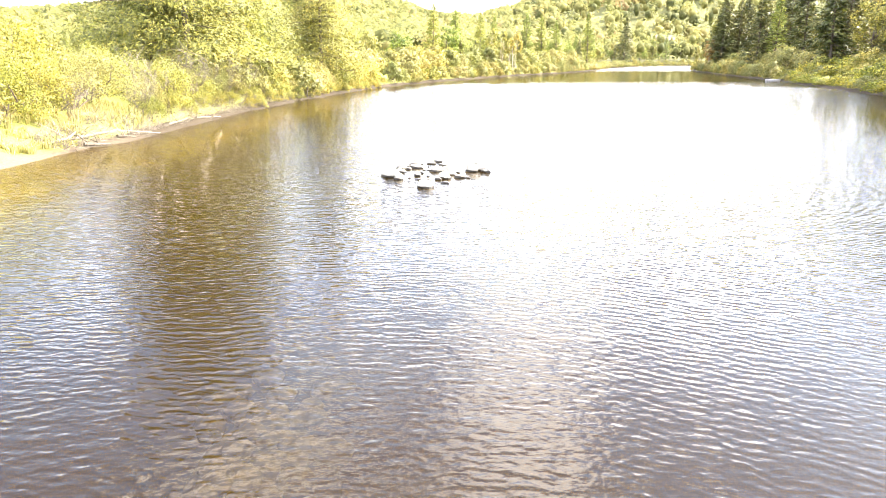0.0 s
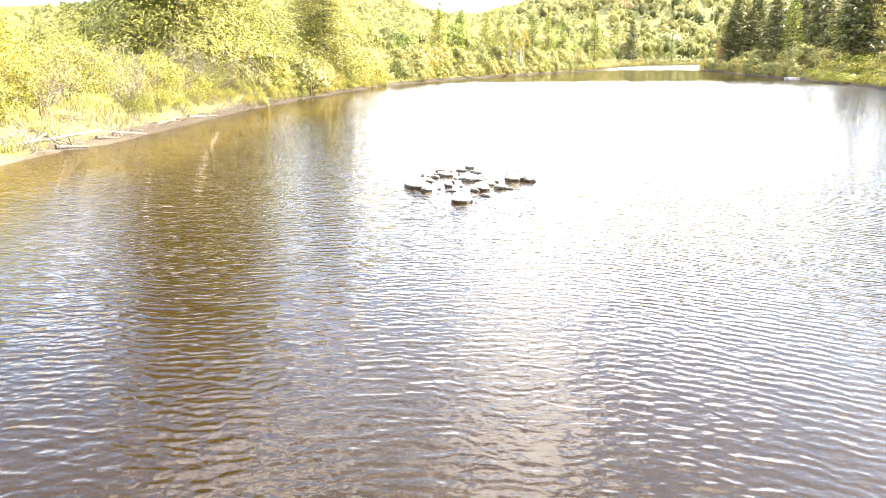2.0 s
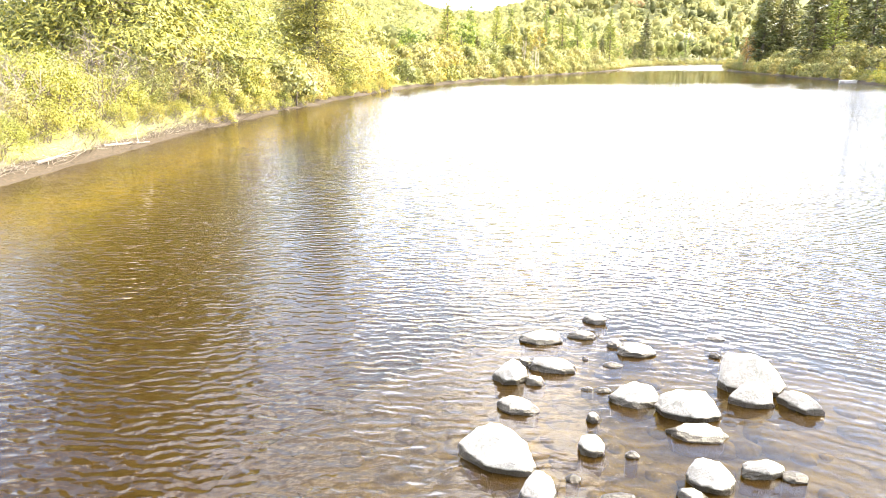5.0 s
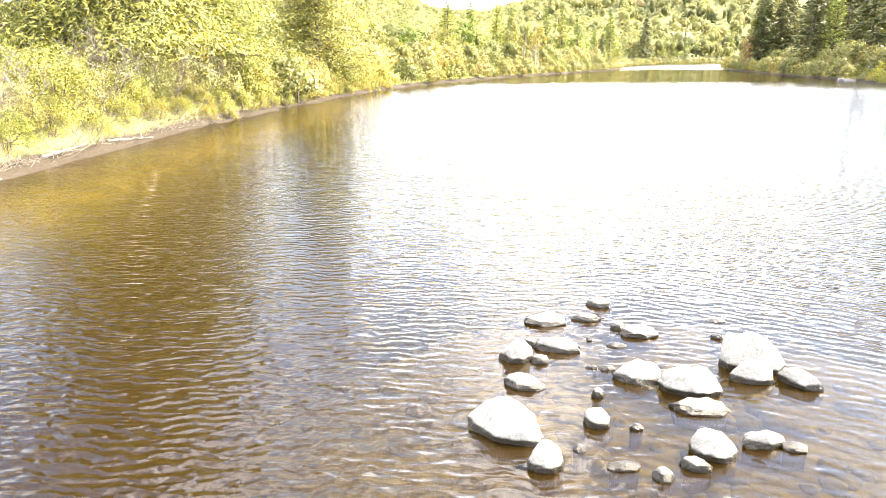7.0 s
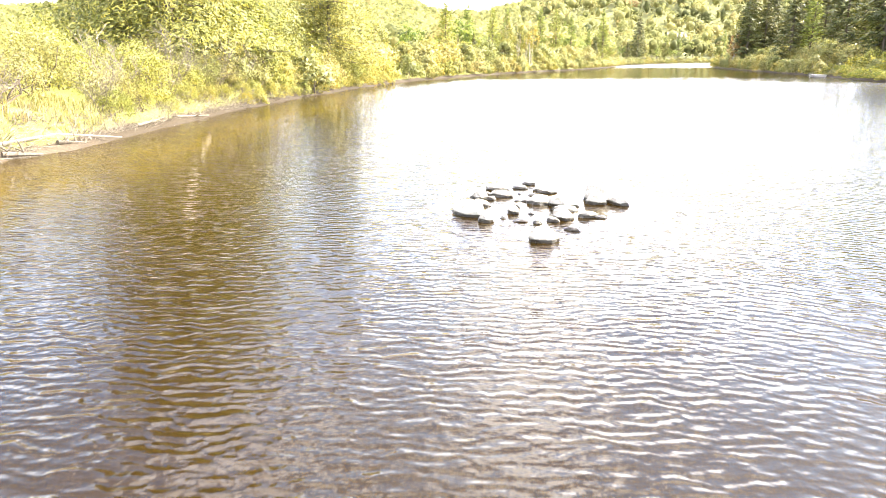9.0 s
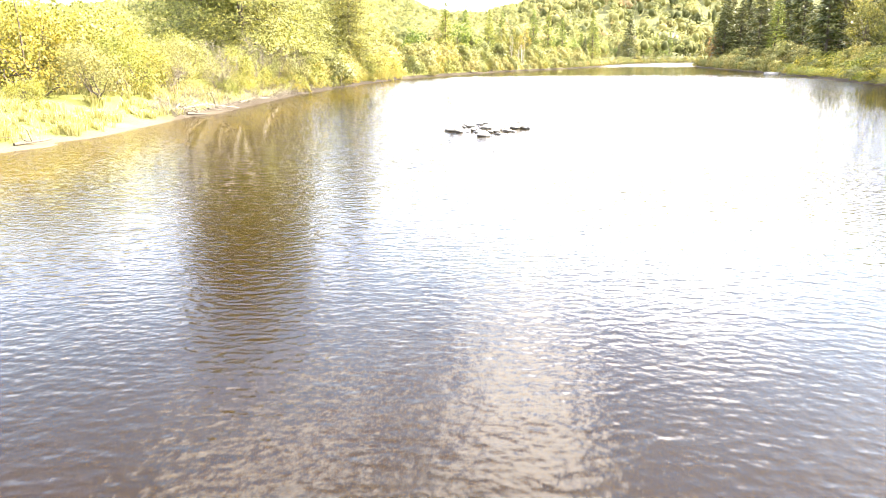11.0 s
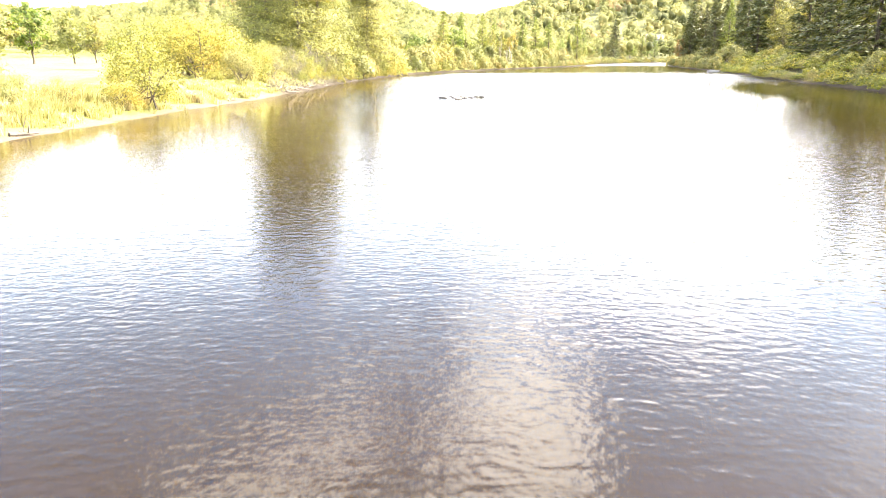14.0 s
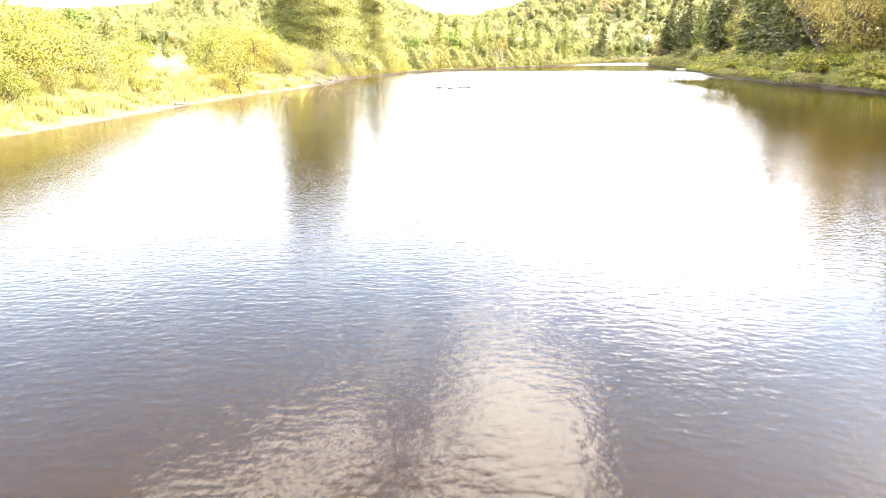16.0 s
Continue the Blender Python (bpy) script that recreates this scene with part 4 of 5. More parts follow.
pines = [first(fir("pine_tree", 51 + k, 22.0, 12.5, LEAF_SUNNY), "tall sunlit yellow-green conifer behind the bank bushes", "tree", "conifers") for k in range(2)]
stand(pines[0], -21.0, 61.0, 1.0)
stand(pines[1], -20.0, 69.0, 0.95)
stand(pines[1], -26.0, 65.0, 1.1)
stand(pines[0], -25.5, 74.0, 1.1)
round_pine = first(fir("broad_pine", 61, 17.0, 11.5, LEAF_SUNNY, tufts=300, per=110), "broad round-topped olive green pine on the bank", "tree", "conifers")
stand(round_pine, -15.6, 92.0, 1.0)
stand(round_pine, -18.0, 98.0, 0.95)

pale = first(bush("silver_bush", 47, 4.6, 4.6, LEAF_WILLOW, clumps=40, per=44, length=0.34, width=0.2), "pale silvery sunlit bush hanging over the water", "bush", "bank bushes")
stand(pale, -15.4, 77.5, 1.0)
stand(pale, -14.6, 81.5, 0.7)

# ---- far shore and inlet ----
broad = [first(tree("broadleaf_tree", 71 + k, 11.0, 7.0, LEAF_FAR if k % 2 else LEAF_LARCH, trunk=0.15, clumps=46, per=36, length=0.5, width=0.34), "light green broadleaf tree on the far shore", "tree", "far shore trees") for k in range(3)]
birch = first(tree("birch_tree", 81, 10.0, 4.0, LEAF_GOLD, clumps=34, per=40, trunk=0.4, bark=BARK_PALE, stems=4, slim=0.55), "slender pale-stemmed birch clump on the far shore", "tree", "far shore trees")
larch = first(conifer("larch_tree", 85, 17.0, 7.6, LEAF_LARCH, density=8, droop=0.05, power=0.8, spray=(0.42, 0.16), up=0.05), "soft light green larch", "tree", "conifers")
spruces = [first(conifer("spruce_tree", 91 + k, 18.0, 9.4, LEAF_DARK, density=5.7, droop=0.3, power=0.7, spray=(0.66, 0.27)), "dark green spruce on the river bank", "tree", "conifers") for k in range(2)]


def along(chain, t0, t1, step):
    """Points along a shore line between two of its y values."""
    pts = [Vector((*p, 0)) for p in chain]
    out = []
    for a, b in zip(pts[:-1], pts[1:]):
        n = max(1, int((b - a).length / step))
        for i in range(n):
            p = a.lerp(b, i / n)
            if t0 <= p.y < t1:
                d = (b - a).normalized()
                out.append((p, Vector((-d.y, d.x, 0))))
    return out


for p, n in along(LEFT, 112, 470, 4.2):
    q = p + n * (0.2 + plan.uniform(0, 0.6))
    stand(pick(*far_alders, *far_alders, far_willow, far_willow, far_gold), q.x, q.y, plan.uniform(0.45, 0.75))
    if p.y < 300:
        q = p + n * (6 + plan.uniform(0, 3))
        stand(pick(*far_alders, far_willow), q.x, q.y, plan.uniform(0.8, 1.15))
for p, n in along(LEFT, 96, 470, 8):
    q = p + n * (15 + plan.uniform(0, 12))
    stand(pick(*broad, larch), q.x, q.y, plan.uniform(0.7, 1.05))
for dx, dy in [(0, 0), (2.5, 3), (-2, 4), (4, 7)]:
    stand(birch, 14.5 + dx, 180 + dy, plan.uniform(0.8, 1.0))
stand(spruces[0], 4.5, 193, 0.42)
stand(spruces[1], 9.0, 198, 0.42)
stand(spruces[1], 47, 252, 0.5)
stand(larch, 27, 238, 1.0)
stand(larch, 33, 243, 1.0)
stand(larch, 39, 250, 0.9)
stand(larch, 54, 270, 1.1)
stand(spruces[0], 91, 362, 1.25)
stand(spruces[1], 85, 356, 0.5)

# ---- right bank ----
knot = [first(bush("knotweed_thicket", 101 + k, 4.4, 6.0, LEAF_KNOT, clumps=44, per=34, length=0.42, width=0.2, tuft=0.13, droop=0.6, low=0.1), "drooping bright yellow-green knotweed on the steep bank", "bush", "bank bushes") for k in range(2)]
for p, n in along(RIGHT, -20, 134, 2.7):
    q = p - n * (0.3 + plan.uniform(0, 0.8))
    stand(pick(*knot, mid_alders[1], mid_willow), q.x, q.y, plan.uniform(0.35, 0.75), tall=plan.uniform(0.25, 0.48))
    q = p - n * (3.4 + plan.uniform(0, 1.5))
    stand(pick(*knot, *knot, mid_alders[0], mid_willow), q.x, q.y, plan.uniform(0.55, 0.95), tall=plan.uniform(0.36, 0.72))
    if plan.uniform() < 0.5:
        q = p - n * (7 + plan.uniform(0, 2.5))
        stand(pick(*mid_alders, *knot), q.x, q.y, plan.uniform(0.8, 1.0), tall=plan.uniform(0.4, 0.75))
for p, n in along(RIGHT, 134, 412, 4.4):
    q = p - n * (0.3 + plan.uniform(0, 0.5))
    stand(pick(*far_alders, far_gold), q.x, q.y, plan.uniform(0.5, 0.75))
    q = p - n * (5.5 + plan.uniform(0, 2.5))
    stand(pick(*far_alders, far_willow), q.x, q.y, plan.uniform(0.7, 1.05))
    if p.y > 236:
        q = p - n * (16 + plan.uniform(0, 10))
        stand(pick(*broad), q.x, q.y, plan.uniform(0.8, 1.2))
for x, y, s in [(87, 224, 1.2), (84.5, 219, 1.1), (97, 219, 1.2), (89, 229, 1.25), (91, 222, 1.05), (95, 226, 1.2), (92, 234, 1.1), (78, 179, 1.05), (73.5, 133, 1.1), (70.5, 131, 1.0), (77, 138, 1.15), (62, 92, 1.0), (60, 84, 0.95), (58, 75, 0.98), (57, 67, 1.0), (63, 80, 1.1), (68, 100, 1.1), (75, 118, 1.15), (66, 74, 1.1), (63, 60, 1.0), (70, 90, 1.15), (84, 142, 1.1), (88, 160, 1.1), (98, 185, 1.1), (104, 250, 1.2), (112, 262, 1.1), (80, 160, 1.1), (84, 170, 1.2), (87, 182, 1.1), (93, 196, 1.2), (97, 206, 1.15), (101, 214, 1.2), (73, 110, 1.2), (78, 126, 1.25), (81, 150, 1.2), (68, 86, 1.2), (108, 232, 1.2)]:
    stand(pick(*spruces), x, y, s)
stand(larch, 80.5, 175, 1.0)
stand(larch, 83, 181, 1.05)
yellow = first(tree("yellow_tree", 111, 13.0, 8.0, LEAF_GOLD, trunk=0.2, length=0.28, width=0.15), "tree with golden green autumn leaves among the spruces", "tree", "right bank trees")
stand(yellow, 71.5, 121, 1.0)
stand(yellow, 68, 108, 0.95)
stand(yellow, 63, 97, 0.8)
rust = first(tree("rusty_tree", 115, 8.0, 5.0, LEAF_RUST, clumps=40, trunk=0.2, bark=BARK_PALE), "small tree with rusty brown leaves by the water", "tree", "right bank trees")
stand(rust, 82, 221, 1.1)
stand(birch, 84, 224, 1.4)
big_willow = first(tree("big_willow", 121, 13.0, 14.0, LEAF_OLIVE, clumps=170, per=150, trunk=0.15, length=0.36, width=0.09, slim=1.5, stems=3), "large olive grey willow with a spreading crown over the bank", "tree", "right bank trees")
stand(big_willow, 51, 37, 1.3)
stand(big_willow, 53, 20, 1.2)
stand(big_willow, 55, 0, 1.0)
for x, y, k in [(54, 58, 1.2), (57, 46, 1.35), (55, 27, 1.4), (57, 4, 1.35), (58, -3, 1.4), (70, 16, 1.5), (72, 40, 1.5), (59, 54, 1.25), (62, 48, 1.4), (60, 33, 1.35), (66, 28, 1.45), (60, 12, 1.3), (65, 5, 1.4), (60, -9, 1.1), (64, -20, 1.15), (57, 54, 0.85)]:
    stand(pick(*spruces), x, y, k)
stand(mid_alders[0], 43.5, 20, 0.7)

# ---- trees beyond the meadow ----
for az, r, s in [(-37, 150, 1.2), (-34, 165, 1.4), (-31.5, 150, 1.0), (-29.5, 175, 0.9), (-28, 170, 0.6), (-26, 185, 0.5), (-24, 190, 0.55), (-22, 200, 0.6), (-20, 210, 0.5), (-40, 140, 1.3), (-18, 215, 0.6), (-16, 220, 0.7), (-13, 230, 0.7)]:
    x, y = r * math.sin(radians(az)), -16 + r * math.cos(radians(az))
    stand(pick(*broad), x, y, s)


# ---- wooded hills ----
def lumpy(cen, size, rng):
    """Many uneven leafy masses, one for each centre: jittered icosahedra of the given half sizes."""
    g = (1 + 5 ** 0.5) / 2
    ico = np.array([(-1, g, 0), (1, g, 0), (-1, -g, 0), (1, -g, 0), (0, -1, g), (0, 1, g), (0, -1, -g), (0, 1, -g), (g, 0, -1), (g, 0, 1), (-g, 0, -1), (-g, 0, 1)]) / math.hypot(1, g)
    tri = np.array([(0, 11, 5), (0, 5, 1), (0, 1, 7), (0, 7, 10), (0, 10, 11), (1, 5, 9), (5, 11, 4), (11, 10, 2), (10, 7, 6), (7, 1, 8), (3, 9, 4), (3, 4, 2), (3, 2, 6), (3, 6, 8), (3, 8, 9), (4, 9, 5), (2, 4, 11), (6, 2, 10), (8, 6, 7), (9, 8, 1)])
    n = len(cen)
    v = ico[None] * rng.uniform(0.65, 1.3, (n, 12, 1)) * size[:, None, :] + cen[:, None, :]
    return v.reshape(-1, 3), (tri[None] + 12 * np.arange(n)[:, None, None]).reshape(-1, 3)


def woodland(name, x, y, rng, label, h0=9, h1=16, cones=0.28, cards=28, leaf=(1.7, 1.3), material=FOREST, core=1.35):
    """Trees too far or too many to tell apart: crowns of leaf sprays round a shaded core."""
    z, n, m = ground_z(x, y), len(x), cards
    cone = rng.uniform(size=n) < cones
    h = np.where(cone, rng.uniform(h0 * 1.2, h1 * 1.25, n), rng.uniform(h0, h1, n))
    w = np.where(cone, h * 0.38, h * 0.80)
    v1, f1 = lumpy(np.stack([x, y, z + h * np.where(cone, 0.36, 0.55)], 1), np.stack([w * 0.28, w * 0.28, h * np.where(cone, 0.30, 0.28)], 1) * core, rng)
    u = unit(rng, n * m).reshape(n, m, 3)
    q = rng.uniform(0, 1, (n, m)) ** np.where(cone, 1.5, 1.0)[:, None]
    rad = np.where(cone[:, None], (1 - q) * 0.5, np.sqrt(np.maximum(0, 1 - (2 * q - 1.0) ** 2)) * 0.5)
    s = np.hypot(u[..., 0], u[..., 1]) + 1e-6
    k = rng.uniform(0.75, 1.08, (n, m))
    c = np.stack([x[:, None] + u[..., 0] / s * rad * w[:, None] * k, y[:, None] + u[..., 1] / s * rad * w[:, None] * k, z[:, None] + h[:, None] * (0.08 + 0.92 * q)], -1)
    out = (c - np.stack([x, y, z + h * 0.45], 1)[:, None]).reshape(-1, 3) + np.array([0, 0, 1.0])
    v2, f2 = leaf_blades(c.reshape(-1, 3), unit(rng, n * m), leaf[0], leaf[1], rng, out, 0.3)
    f2 = facing(v2, f2, out)
    faces = f1.tolist() + (f2 + len(v1)).tolist()
    me = mesh_from(name, np.concatenate([v1, v2]), faces, material, True)
    soften(me, out, 0.25)
    tagged(new(name, me), label, "forest", kind="stuff")


rng = np.random.default_rng(7)
az, r = np.radians(rng.uniform(-44, 44, 7200)), np.sqrt(rng.uniform(250 ** 2, 860 ** 2, 7200))
x, y = r * np.sin(az), -20 + r * np.cos(az)
keep = (side_distance(x, y, LEFT) > 16) & (side_distance(x, y, RIGHT) > 22) & ~inside(x, y, LEFT + RIGHT[::-1]) & ((az > -0.16) | (r > 330))
for hx, hy in [(146, 478), (114, 460)]:
    keep &= np.hypot(x - hx, y - hy) > 6.5
keep &= np.hypot(x - 122, y - 250) > 18
close = keep & (r < 470)
woodland("lower_forest", x[close], y[close], rng, "mixed autumn forest at the foot of the hills", cones=0.2, cards=112, leaf=(1.05, 0.8), core=0.75)
keep &= r >= 470
woodland("hill_forest", x[keep], y[keep], rng, "mixed autumn forest covering the hills beyond the river", cones=0.18, cards=50, leaf=(1.6, 1.2), core=1.0)
rng = np.random.default_rng(8)
yy = rng.uniform(-90, 330, 700)
xx = np.interp(yy, [p[1] for p in RIGHT], [p[0] for p in RIGHT]) + 26 + 70 * rng.uniform(size=700) ** 1.3
keep = (np.hypot(xx - 122, yy - 250) > 14) & (np.abs(xx - 0.49 * yy) > 9)
woodland("bank_woods", xx[keep], yy[keep], rng, "dense mixed woods behind the river bank, coloured dark as if shaded", 12, 20, 0.5, 90, (0.9, 0.5), SHADED_WOODS, 0.3)


# ---- grass and reeds of the left shore ----
def blades(name, count, spread, h0, h1, material, seed, label, per=9, reach=44):
    rng = np.random.default_rng(seed)
    tuft = rng.integers(0, count // 9, count)
    y = rng.uniform(-45, reach, count // 9)[tuft]
    off = spread(rng.uniform(-45, reach, count // 9), rng)[tuft] + rng.normal(size=count) * 0.28
    y = y + rng.normal(size=count) * 0.34
    x = np.interp(y, [p[1] for p in LEFT], [p[0] for p in LEFT]) - off
    z = ground_z(x, y)
    b = np.repeat(np.stack([x, y, z], 1), per, 0)
    n = len(b)
    h = np.repeat(rng.uniform(h0, h1, count // 9)[tuft], per) * rng.uniform(0.6, 1.1, n)
    a = rng.uniform(0, 2 * math.pi, n)
    out = np.stack([np.cos(a), np.sin(a), 0 * a], 1)
    side = np.stack([-np.sin(a), np.cos(a), 0 * a], 1) * 0.022
    root = b + out * rng.uniform(0, 0.18, (n, 1))
    mid = root + out * (h * 0.16)[:, None] + np.array([0, 0, 1]) * (h * 0.6)[:, None]
    tip = root + out * (h * rng.uniform(0.35, 0.95, n))[:, None] + np.array([0, 0, 1]) * (h * rng.uniform(0.6, 0.95, n))[:, None]
    v = np.stack([root - side, root + side, mid + side * 0.8, mid - side * 0.8, tip], 1).reshape(-1, 3)
    i = np.arange(n)[:, None] * 5
    f = [tuple(q) for q in np.concatenate([i, i + 1, i + 2, i + 3], 1).tolist()] + [tuple(q) for q in np.concatenate([i + 3, i + 2, i + 4], 1).tolist()]
    tagged(new(name, mesh_from(name, v, f, material)), label, "grass", kind="stuff")


blades("shore_grass", 3700, lambda y, r: 0.55 + np.abs(r.normal(size=len(y))) * 3.0, 0.3, 0.8, GRASS, 3, "long yellow-green grass along the sandy river bank")
blades("tall_grass", 1300, lambda y, r: 1.2 + r.uniform(0, 1, len(y)) * 4.5, 0.6, 1.3, GRASS, 6, "shoulder-high golden grass behind the sandy shore", 14, 11)
blades("reed_tufts", 170, lambda y, r: 1.0 + r.uniform(0, 1, len(y)) ** 2 * 3.0, 0.6, 0.95, REED, 4, "straw-coloured reed tufts beside the water", 22)


# ---- driftwood ----
def driftwood(points, r, material=DRIFT, label="bleached driftwood log lying on the muddy shore", twigs=3, seed=0):
    rng = np.random.default_rng(seed)
    pts = [Vector(p) for p in points]
    pieces = [tube(pts, [r * (1 - 0.6 * i / (len(pts) - 1)) for i in range(len(pts))], 7)]
    for k in range(twigs):
        a = pts[0].lerp(pts[-1], rng.uniform(0.2, 0.9))
        b = a + Vector((rng.normal() * 0.5, rng.normal() * 0.5, abs(rng.normal()) * 0.45 + 0.1))
        pieces.append(tube(crooked(a, b, rng, 2), [r * 0.4, r * 0.28, r * 0.1], 5))
    v, f = join(pieces)
    return tagged(new("driftwood_log", mesh_from("driftwood_log", v, f, material)), label, "driftwood", "driftwood on the shore")


def shore(y, off, up=0.08):
    x = left_x(y) - off
    return (x, y, max(gz(x, y), 0) + up)


driftwood([shore(34.8, 0.9), shore(36.4, 0.7, 0.16), shore(38.4, 0.35, 0.2), shore(41.0, -0.8, 0.12)], 0.07, seed=1)
driftwood([shore(33.4, 0.8), shore(34.3, 0.5, 0.3), shore(35.3, 0.7, 0.5)], 0.08, seed=2)
driftwood([shore(35.0, 0.2), shore(36.1, -0.5, 0.06)], 0.10, DARK_WOOD, "dark wet log half in the water", seed=3)
driftwood([shore(38.0, 0.1), shore(39.6, -0.2, 0.06)], 0.08, DARK_WOOD, "dark wet log half in the water", seed=4)
driftwood([shore(45.0, 0.4), shore(47.4, 0.1, 0.1)], 0.07, seed=5)
driftwood([shore(50.0, 0.6), shore(52.6, -0.2, 0.1)], 0.06, seed=6)
driftwood([shore(-4.0, 0.3), shore(-2.6, -0.1, 0.1)], 0.09, DARK_WOOD, "dark wet log half in the water", seed=7)
driftwood([shore(20.5, 0.4), shore(22.0, 0.0, 0.1)], 0.07, DARK_WOOD, "dark wet log half in the water", seed=8)


def bare_shrub(name, seed, h, w, label, stems=9):
    """A leafless shrub: arching stems that fork twice into fine twigs."""
    rng = np.random.default_rng(seed)
    pieces = []
    for k in range(stems):
        a = rng.uniform(0, 2 * math.pi)
        tip = Vector((math.cos(a) * w / 2 * rng.uniform(0.3, 1), math.sin(a) * w / 2 * rng.uniform(0.3, 1), h * rng.uniform(0.6, 1)))
        stem = crooked((rng.normal() * 0.12, rng.normal() * 0.12, -0.1), tip, rng, 4, 0.08)
        pieces.append(tube(stem, [0.026, 0.021, 0.016, 0.011, 0.005], 5))
        for j in range(7):
            p = stem[1].lerp(stem[4], rng.uniform())
            q = p + Vector((rng.normal() * 0.5, rng.normal() * 0.5, rng.uniform(0.1, 0.9)))
            fork = crooked(p, q, rng, 2, 0.1)
            pieces.append(tube(fork, [0.014, 0.010, 0.004], 3))
            for i in range(4):
                b = fork[0].lerp(fork[2], rng.uniform(0.2, 1))
                pieces.append(tube([b, b + Vector((rng.normal() * 0.22, rng.normal() * 0.22, rng.uniform(0, 0.4)))], [0.007, 0.003], 3))
    v, f = join(pieces)
    return tagged(new(name, mesh_from(name, v, f, TWIG)), label, "bush", "bare shrubs")


bare = [bare_shrub("bare_shrub", 141 + k, 3.0, 3.2, "leafless grey-beige shrub of fine twigs on the bank") for k in range(2)]
for y, off, k in [(38, 2.4, 0.8), (44, 1.6, 0.9), (47, 2.2, 1.1), (50.5, 1.6, 0.9), (53, 2.0, 1.2), (57, 2.2, 1.0), (60, 1.8, 1.0), (64, 2.0, 1.2), (69, 2.0, 1.1)]:
    stand(bare[plan.integers(2)], left_x(y) - off, y, k)


def brushwood():
    rng = np.random.default_rng(9)
    pieces = []
    for k in range(2300):
        y = 33 + 48 * rng.uniform() ** 1.2
        a = Vector(shore(y, rng.uniform(0.0, 1.9), 0.0))
        b = a + Vector((rng.uniform(-0.6, 0.9), rng.normal() * 0.8, rng.uniform(-0.1, 0.8)))
        pieces.append(tube(crooked(a, b, rng, 2, 0.12), [0.015, 0.010, 0.004], 3))
    v, f = join(pieces)
    tagged(new("brushwood", mesh_from("brushwood", v, f, TWIG)), "tangle of bare grey twigs along the water's edge", "branches", kind="stuff")


brushwood()


# ---- houses, dock and pole ----
def box(x0, y0, z0, x1, y1, z1):
    v = [(x, y, z) for z in (z0, z1) for y in (y0, y1) for x in (x0, x1)]
    return v, [(0, 2, 3, 1), (4, 5, 7, 6), (0, 1, 5, 4), (2, 6, 7, 3), (0, 4, 6, 2), (1, 3, 7, 5)]


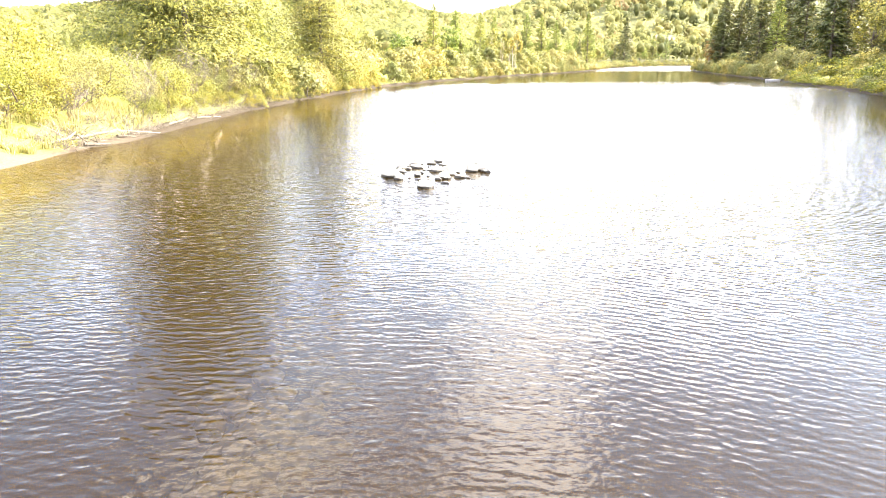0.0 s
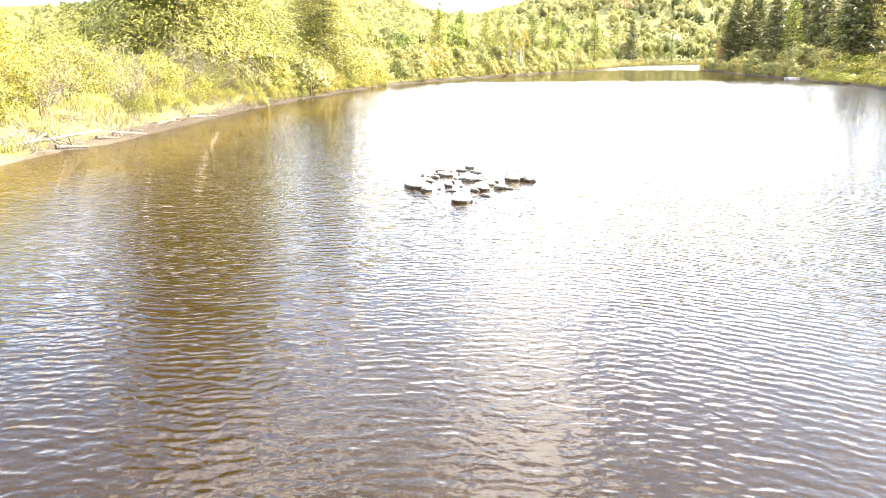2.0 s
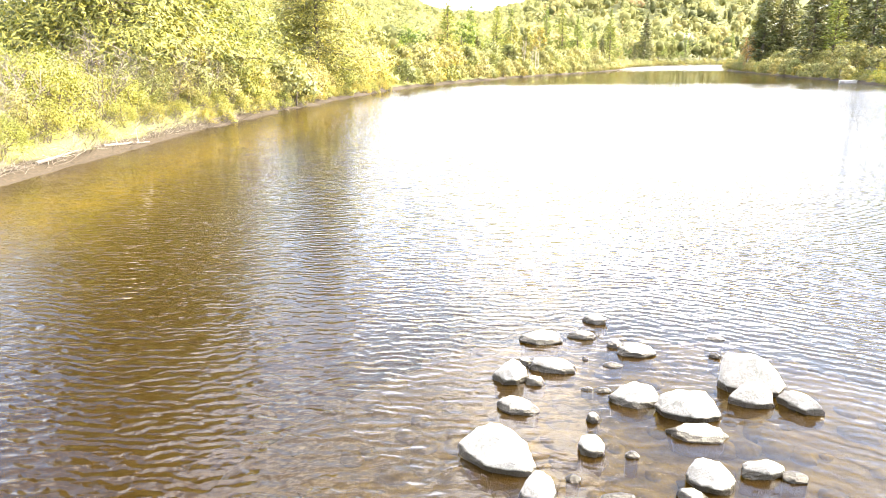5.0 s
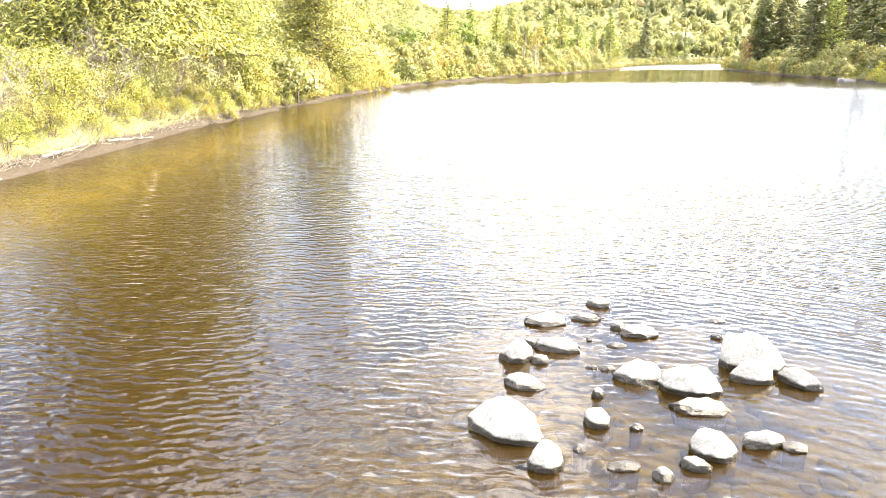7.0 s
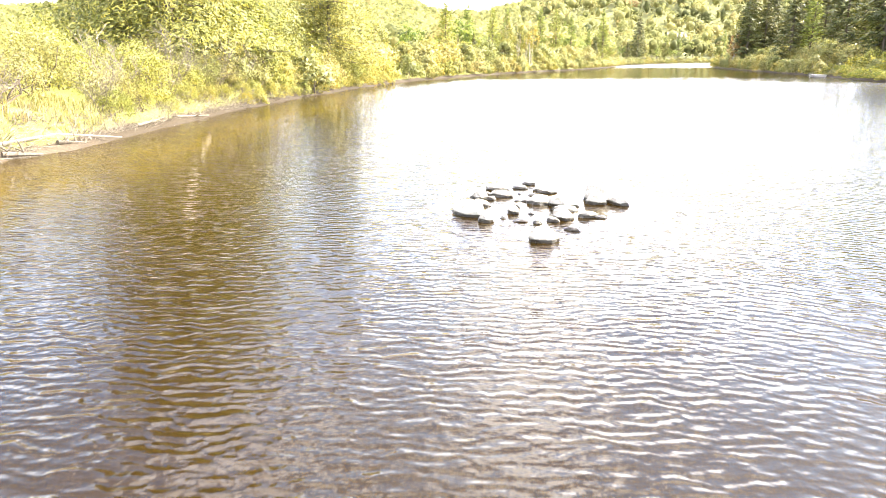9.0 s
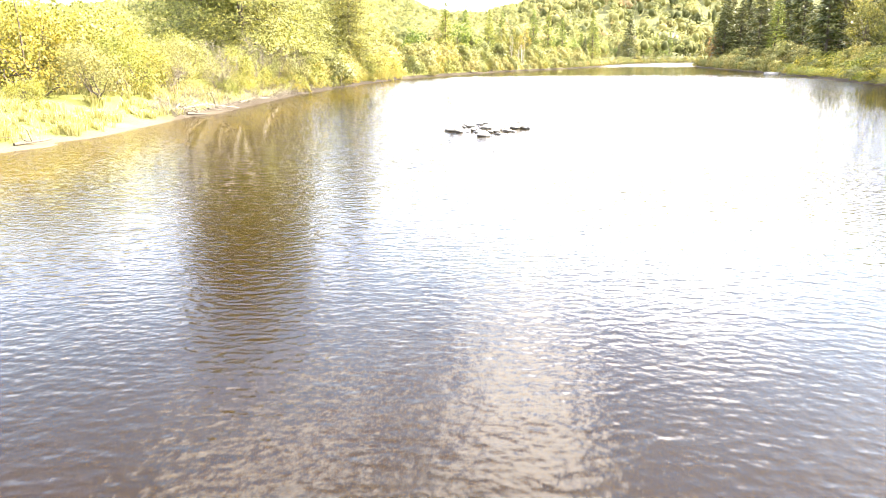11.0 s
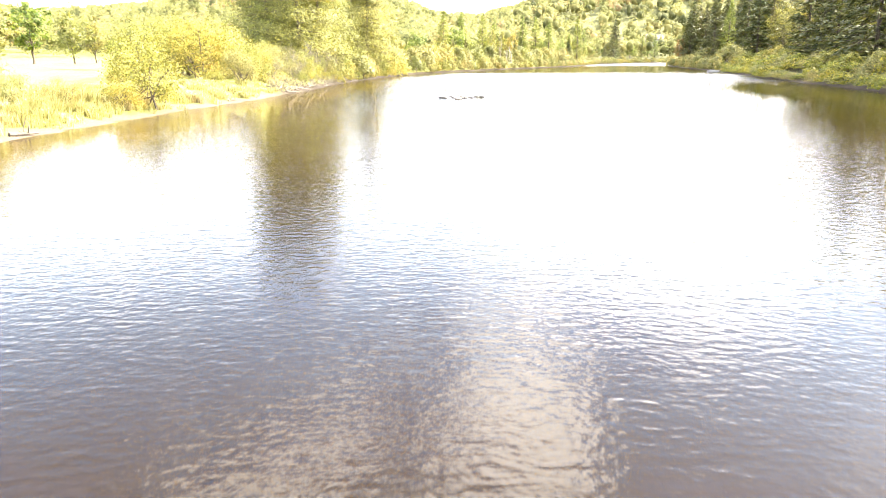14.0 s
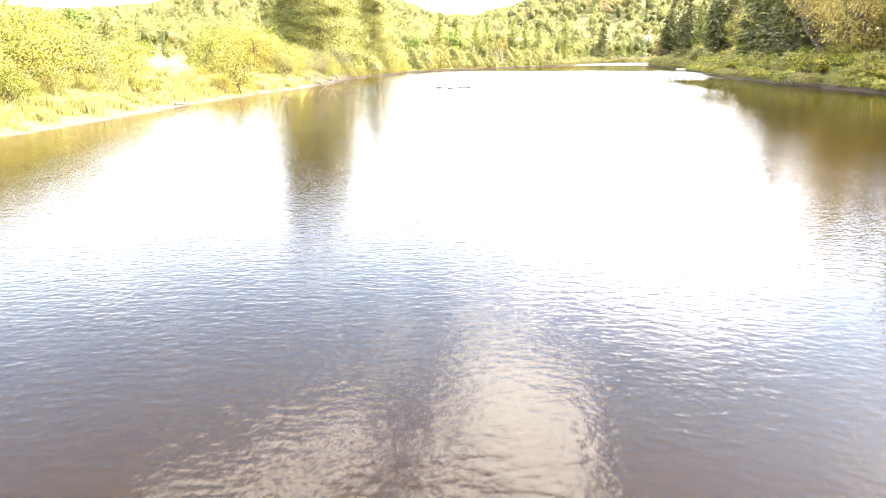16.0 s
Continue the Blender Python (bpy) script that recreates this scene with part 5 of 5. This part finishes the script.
def house(w, d, h, rise, wall, roof, label, windows=3):
    top = tagged(new("house"), label, "house")
    g = [(-w / 2, -d / 2, -1), (w / 2, -d / 2, -1), (w / 2, d / 2, -1), (-w / 2, d / 2, -1), (-w / 2, -d / 2, h), (w / 2, -d / 2, h), (w / 2, d / 2, h), (-w / 2, d / 2, h), (-w / 2, 0, h + rise), (w / 2, 0, h + rise)]
    part("wall", mesh_from("wall", g, [(0, 1, 5, 4), (2, 3, 7, 6), (3, 0, 4, 8, 7), (1, 2, 6, 9, 5), (0, 3, 2, 1)], wall), top)
    for s in (-1, 1):
        e, o, t = s * (d / 2 + 0.5), w / 2 + 0.5, 0.22
        lo = h - rise * 0.5 / (d / 2)
        v = [(-o, e, lo + 0.03), (o, e, lo + 0.03), (o, 0, h + rise + 0.03), (-o, 0, h + rise + 0.03), (-o, e, lo + t), (o, e, lo + t), (o, 0, h + rise + t), (-o, 0, h + rise + t)]
        part("roof", mesh_from("roof", v, [(0, 1, 2, 3), (4, 5, 6, 7), (0, 1, 5, 4), (3, 2, 6, 7), (0, 3, 7, 4), (1, 2, 6, 5)], roof), top)
    for k in range(windows):
        x = -w / 2 + (k + 0.5) * w / windows
        fv, ff = join([box(x - 0.6, -d / 2 - 0.08, 1.0, x - 0.5, -d / 2 + 0.02, 2.3), box(x + 0.5, -d / 2 - 0.08, 1.0, x + 0.6, -d / 2 + 0.02, 2.3), box(x - 0.5, -d / 2 - 0.08, 2.2, x + 0.5, -d / 2 + 0.02, 2.3), box(x - 0.5, -d / 2 - 0.08, 1.0, x + 0.5, -d / 2 + 0.02, 1.1)])
        fr = part("window", mesh_from("window", fv, ff, WALL_WHITE), top)
        pv, pf = box(x - 0.5, -d / 2 - 0.04, 1.1, x + 0.5, -d / 2 + 0.01, 2.2)
        part("pane", mesh_from("pane", pv, pf, GLASS), fr)
    return top


for x, y, lift, turn, args in [
    (122, 250, 0.0, 35, (11, 8, 4.5, 2.8, WALL_BROWN, ROOF_GREY, "house with a weathered shingle roof behind the spruces")),
    (146, 478, 0.0, 10, (12, 8, 4.5, 3.0, WALL_WHITE, ROOF_DARK, "white house on the slope above the inlet")),
    (114, 460, 0.0, -12, (12, 8, 4.5, 2.5, WALL_WHITE, ROOF_GREY, "white house on the slope above the inlet")),
    (-150, 420, 0.0, 20, (10, 8, 4.0, 4.0, WALL_BROWN, ROOF_DARK, "dark brown cabin on the wooded hillside")),
]:
    house(*args).matrix_basis = pose(x, y, gz(x, y) + lift, 0, 0, turn)

dock = tagged(new("small_dock"), "small grey board dock at the foot of the bank", "dock")
for k in range(9):
    bv, bf = box(-1.2 + k * 0.27, -0.7, 0.30, -1.2 + k * 0.27 + 0.25, 0.7, 0.36)
    part("plank", mesh_from("plank", bv, bf, DOCK_GREY), dock)
for s in (-0.6, 0.5):
    bv, bf = box(-1.25, s, -0.1, 1.25, s + 0.12, 0.295)
    part("float", mesh_from("float", bv, bf, CONCRETE), dock)
dock.matrix_basis = pose(62.3, 135.0, 0.0, 0, 0, 20)

pole = tagged(new("marker_post"), "slim white post on the far shore", "post")
pv, pf = tube([(0, 0, -0.5), (0, 0, 5.2)], [0.09, 0.08], 8)
part("shaft", mesh_from("shaft", pv, pf, BARK_PALE), pole)
pv, pf = tube([(0, 0, 5.2), (0, 0, 5.32)], [0.10, 0.09], 8)
part("cap", mesh_from("cap", pv, pf, CONCRETE), pole)
pole.matrix_basis = pose(17.5, 183, gz(17.5, 183))

for ob in scene.objects:
    if ob.get("placed"):
        del ob["placed"]
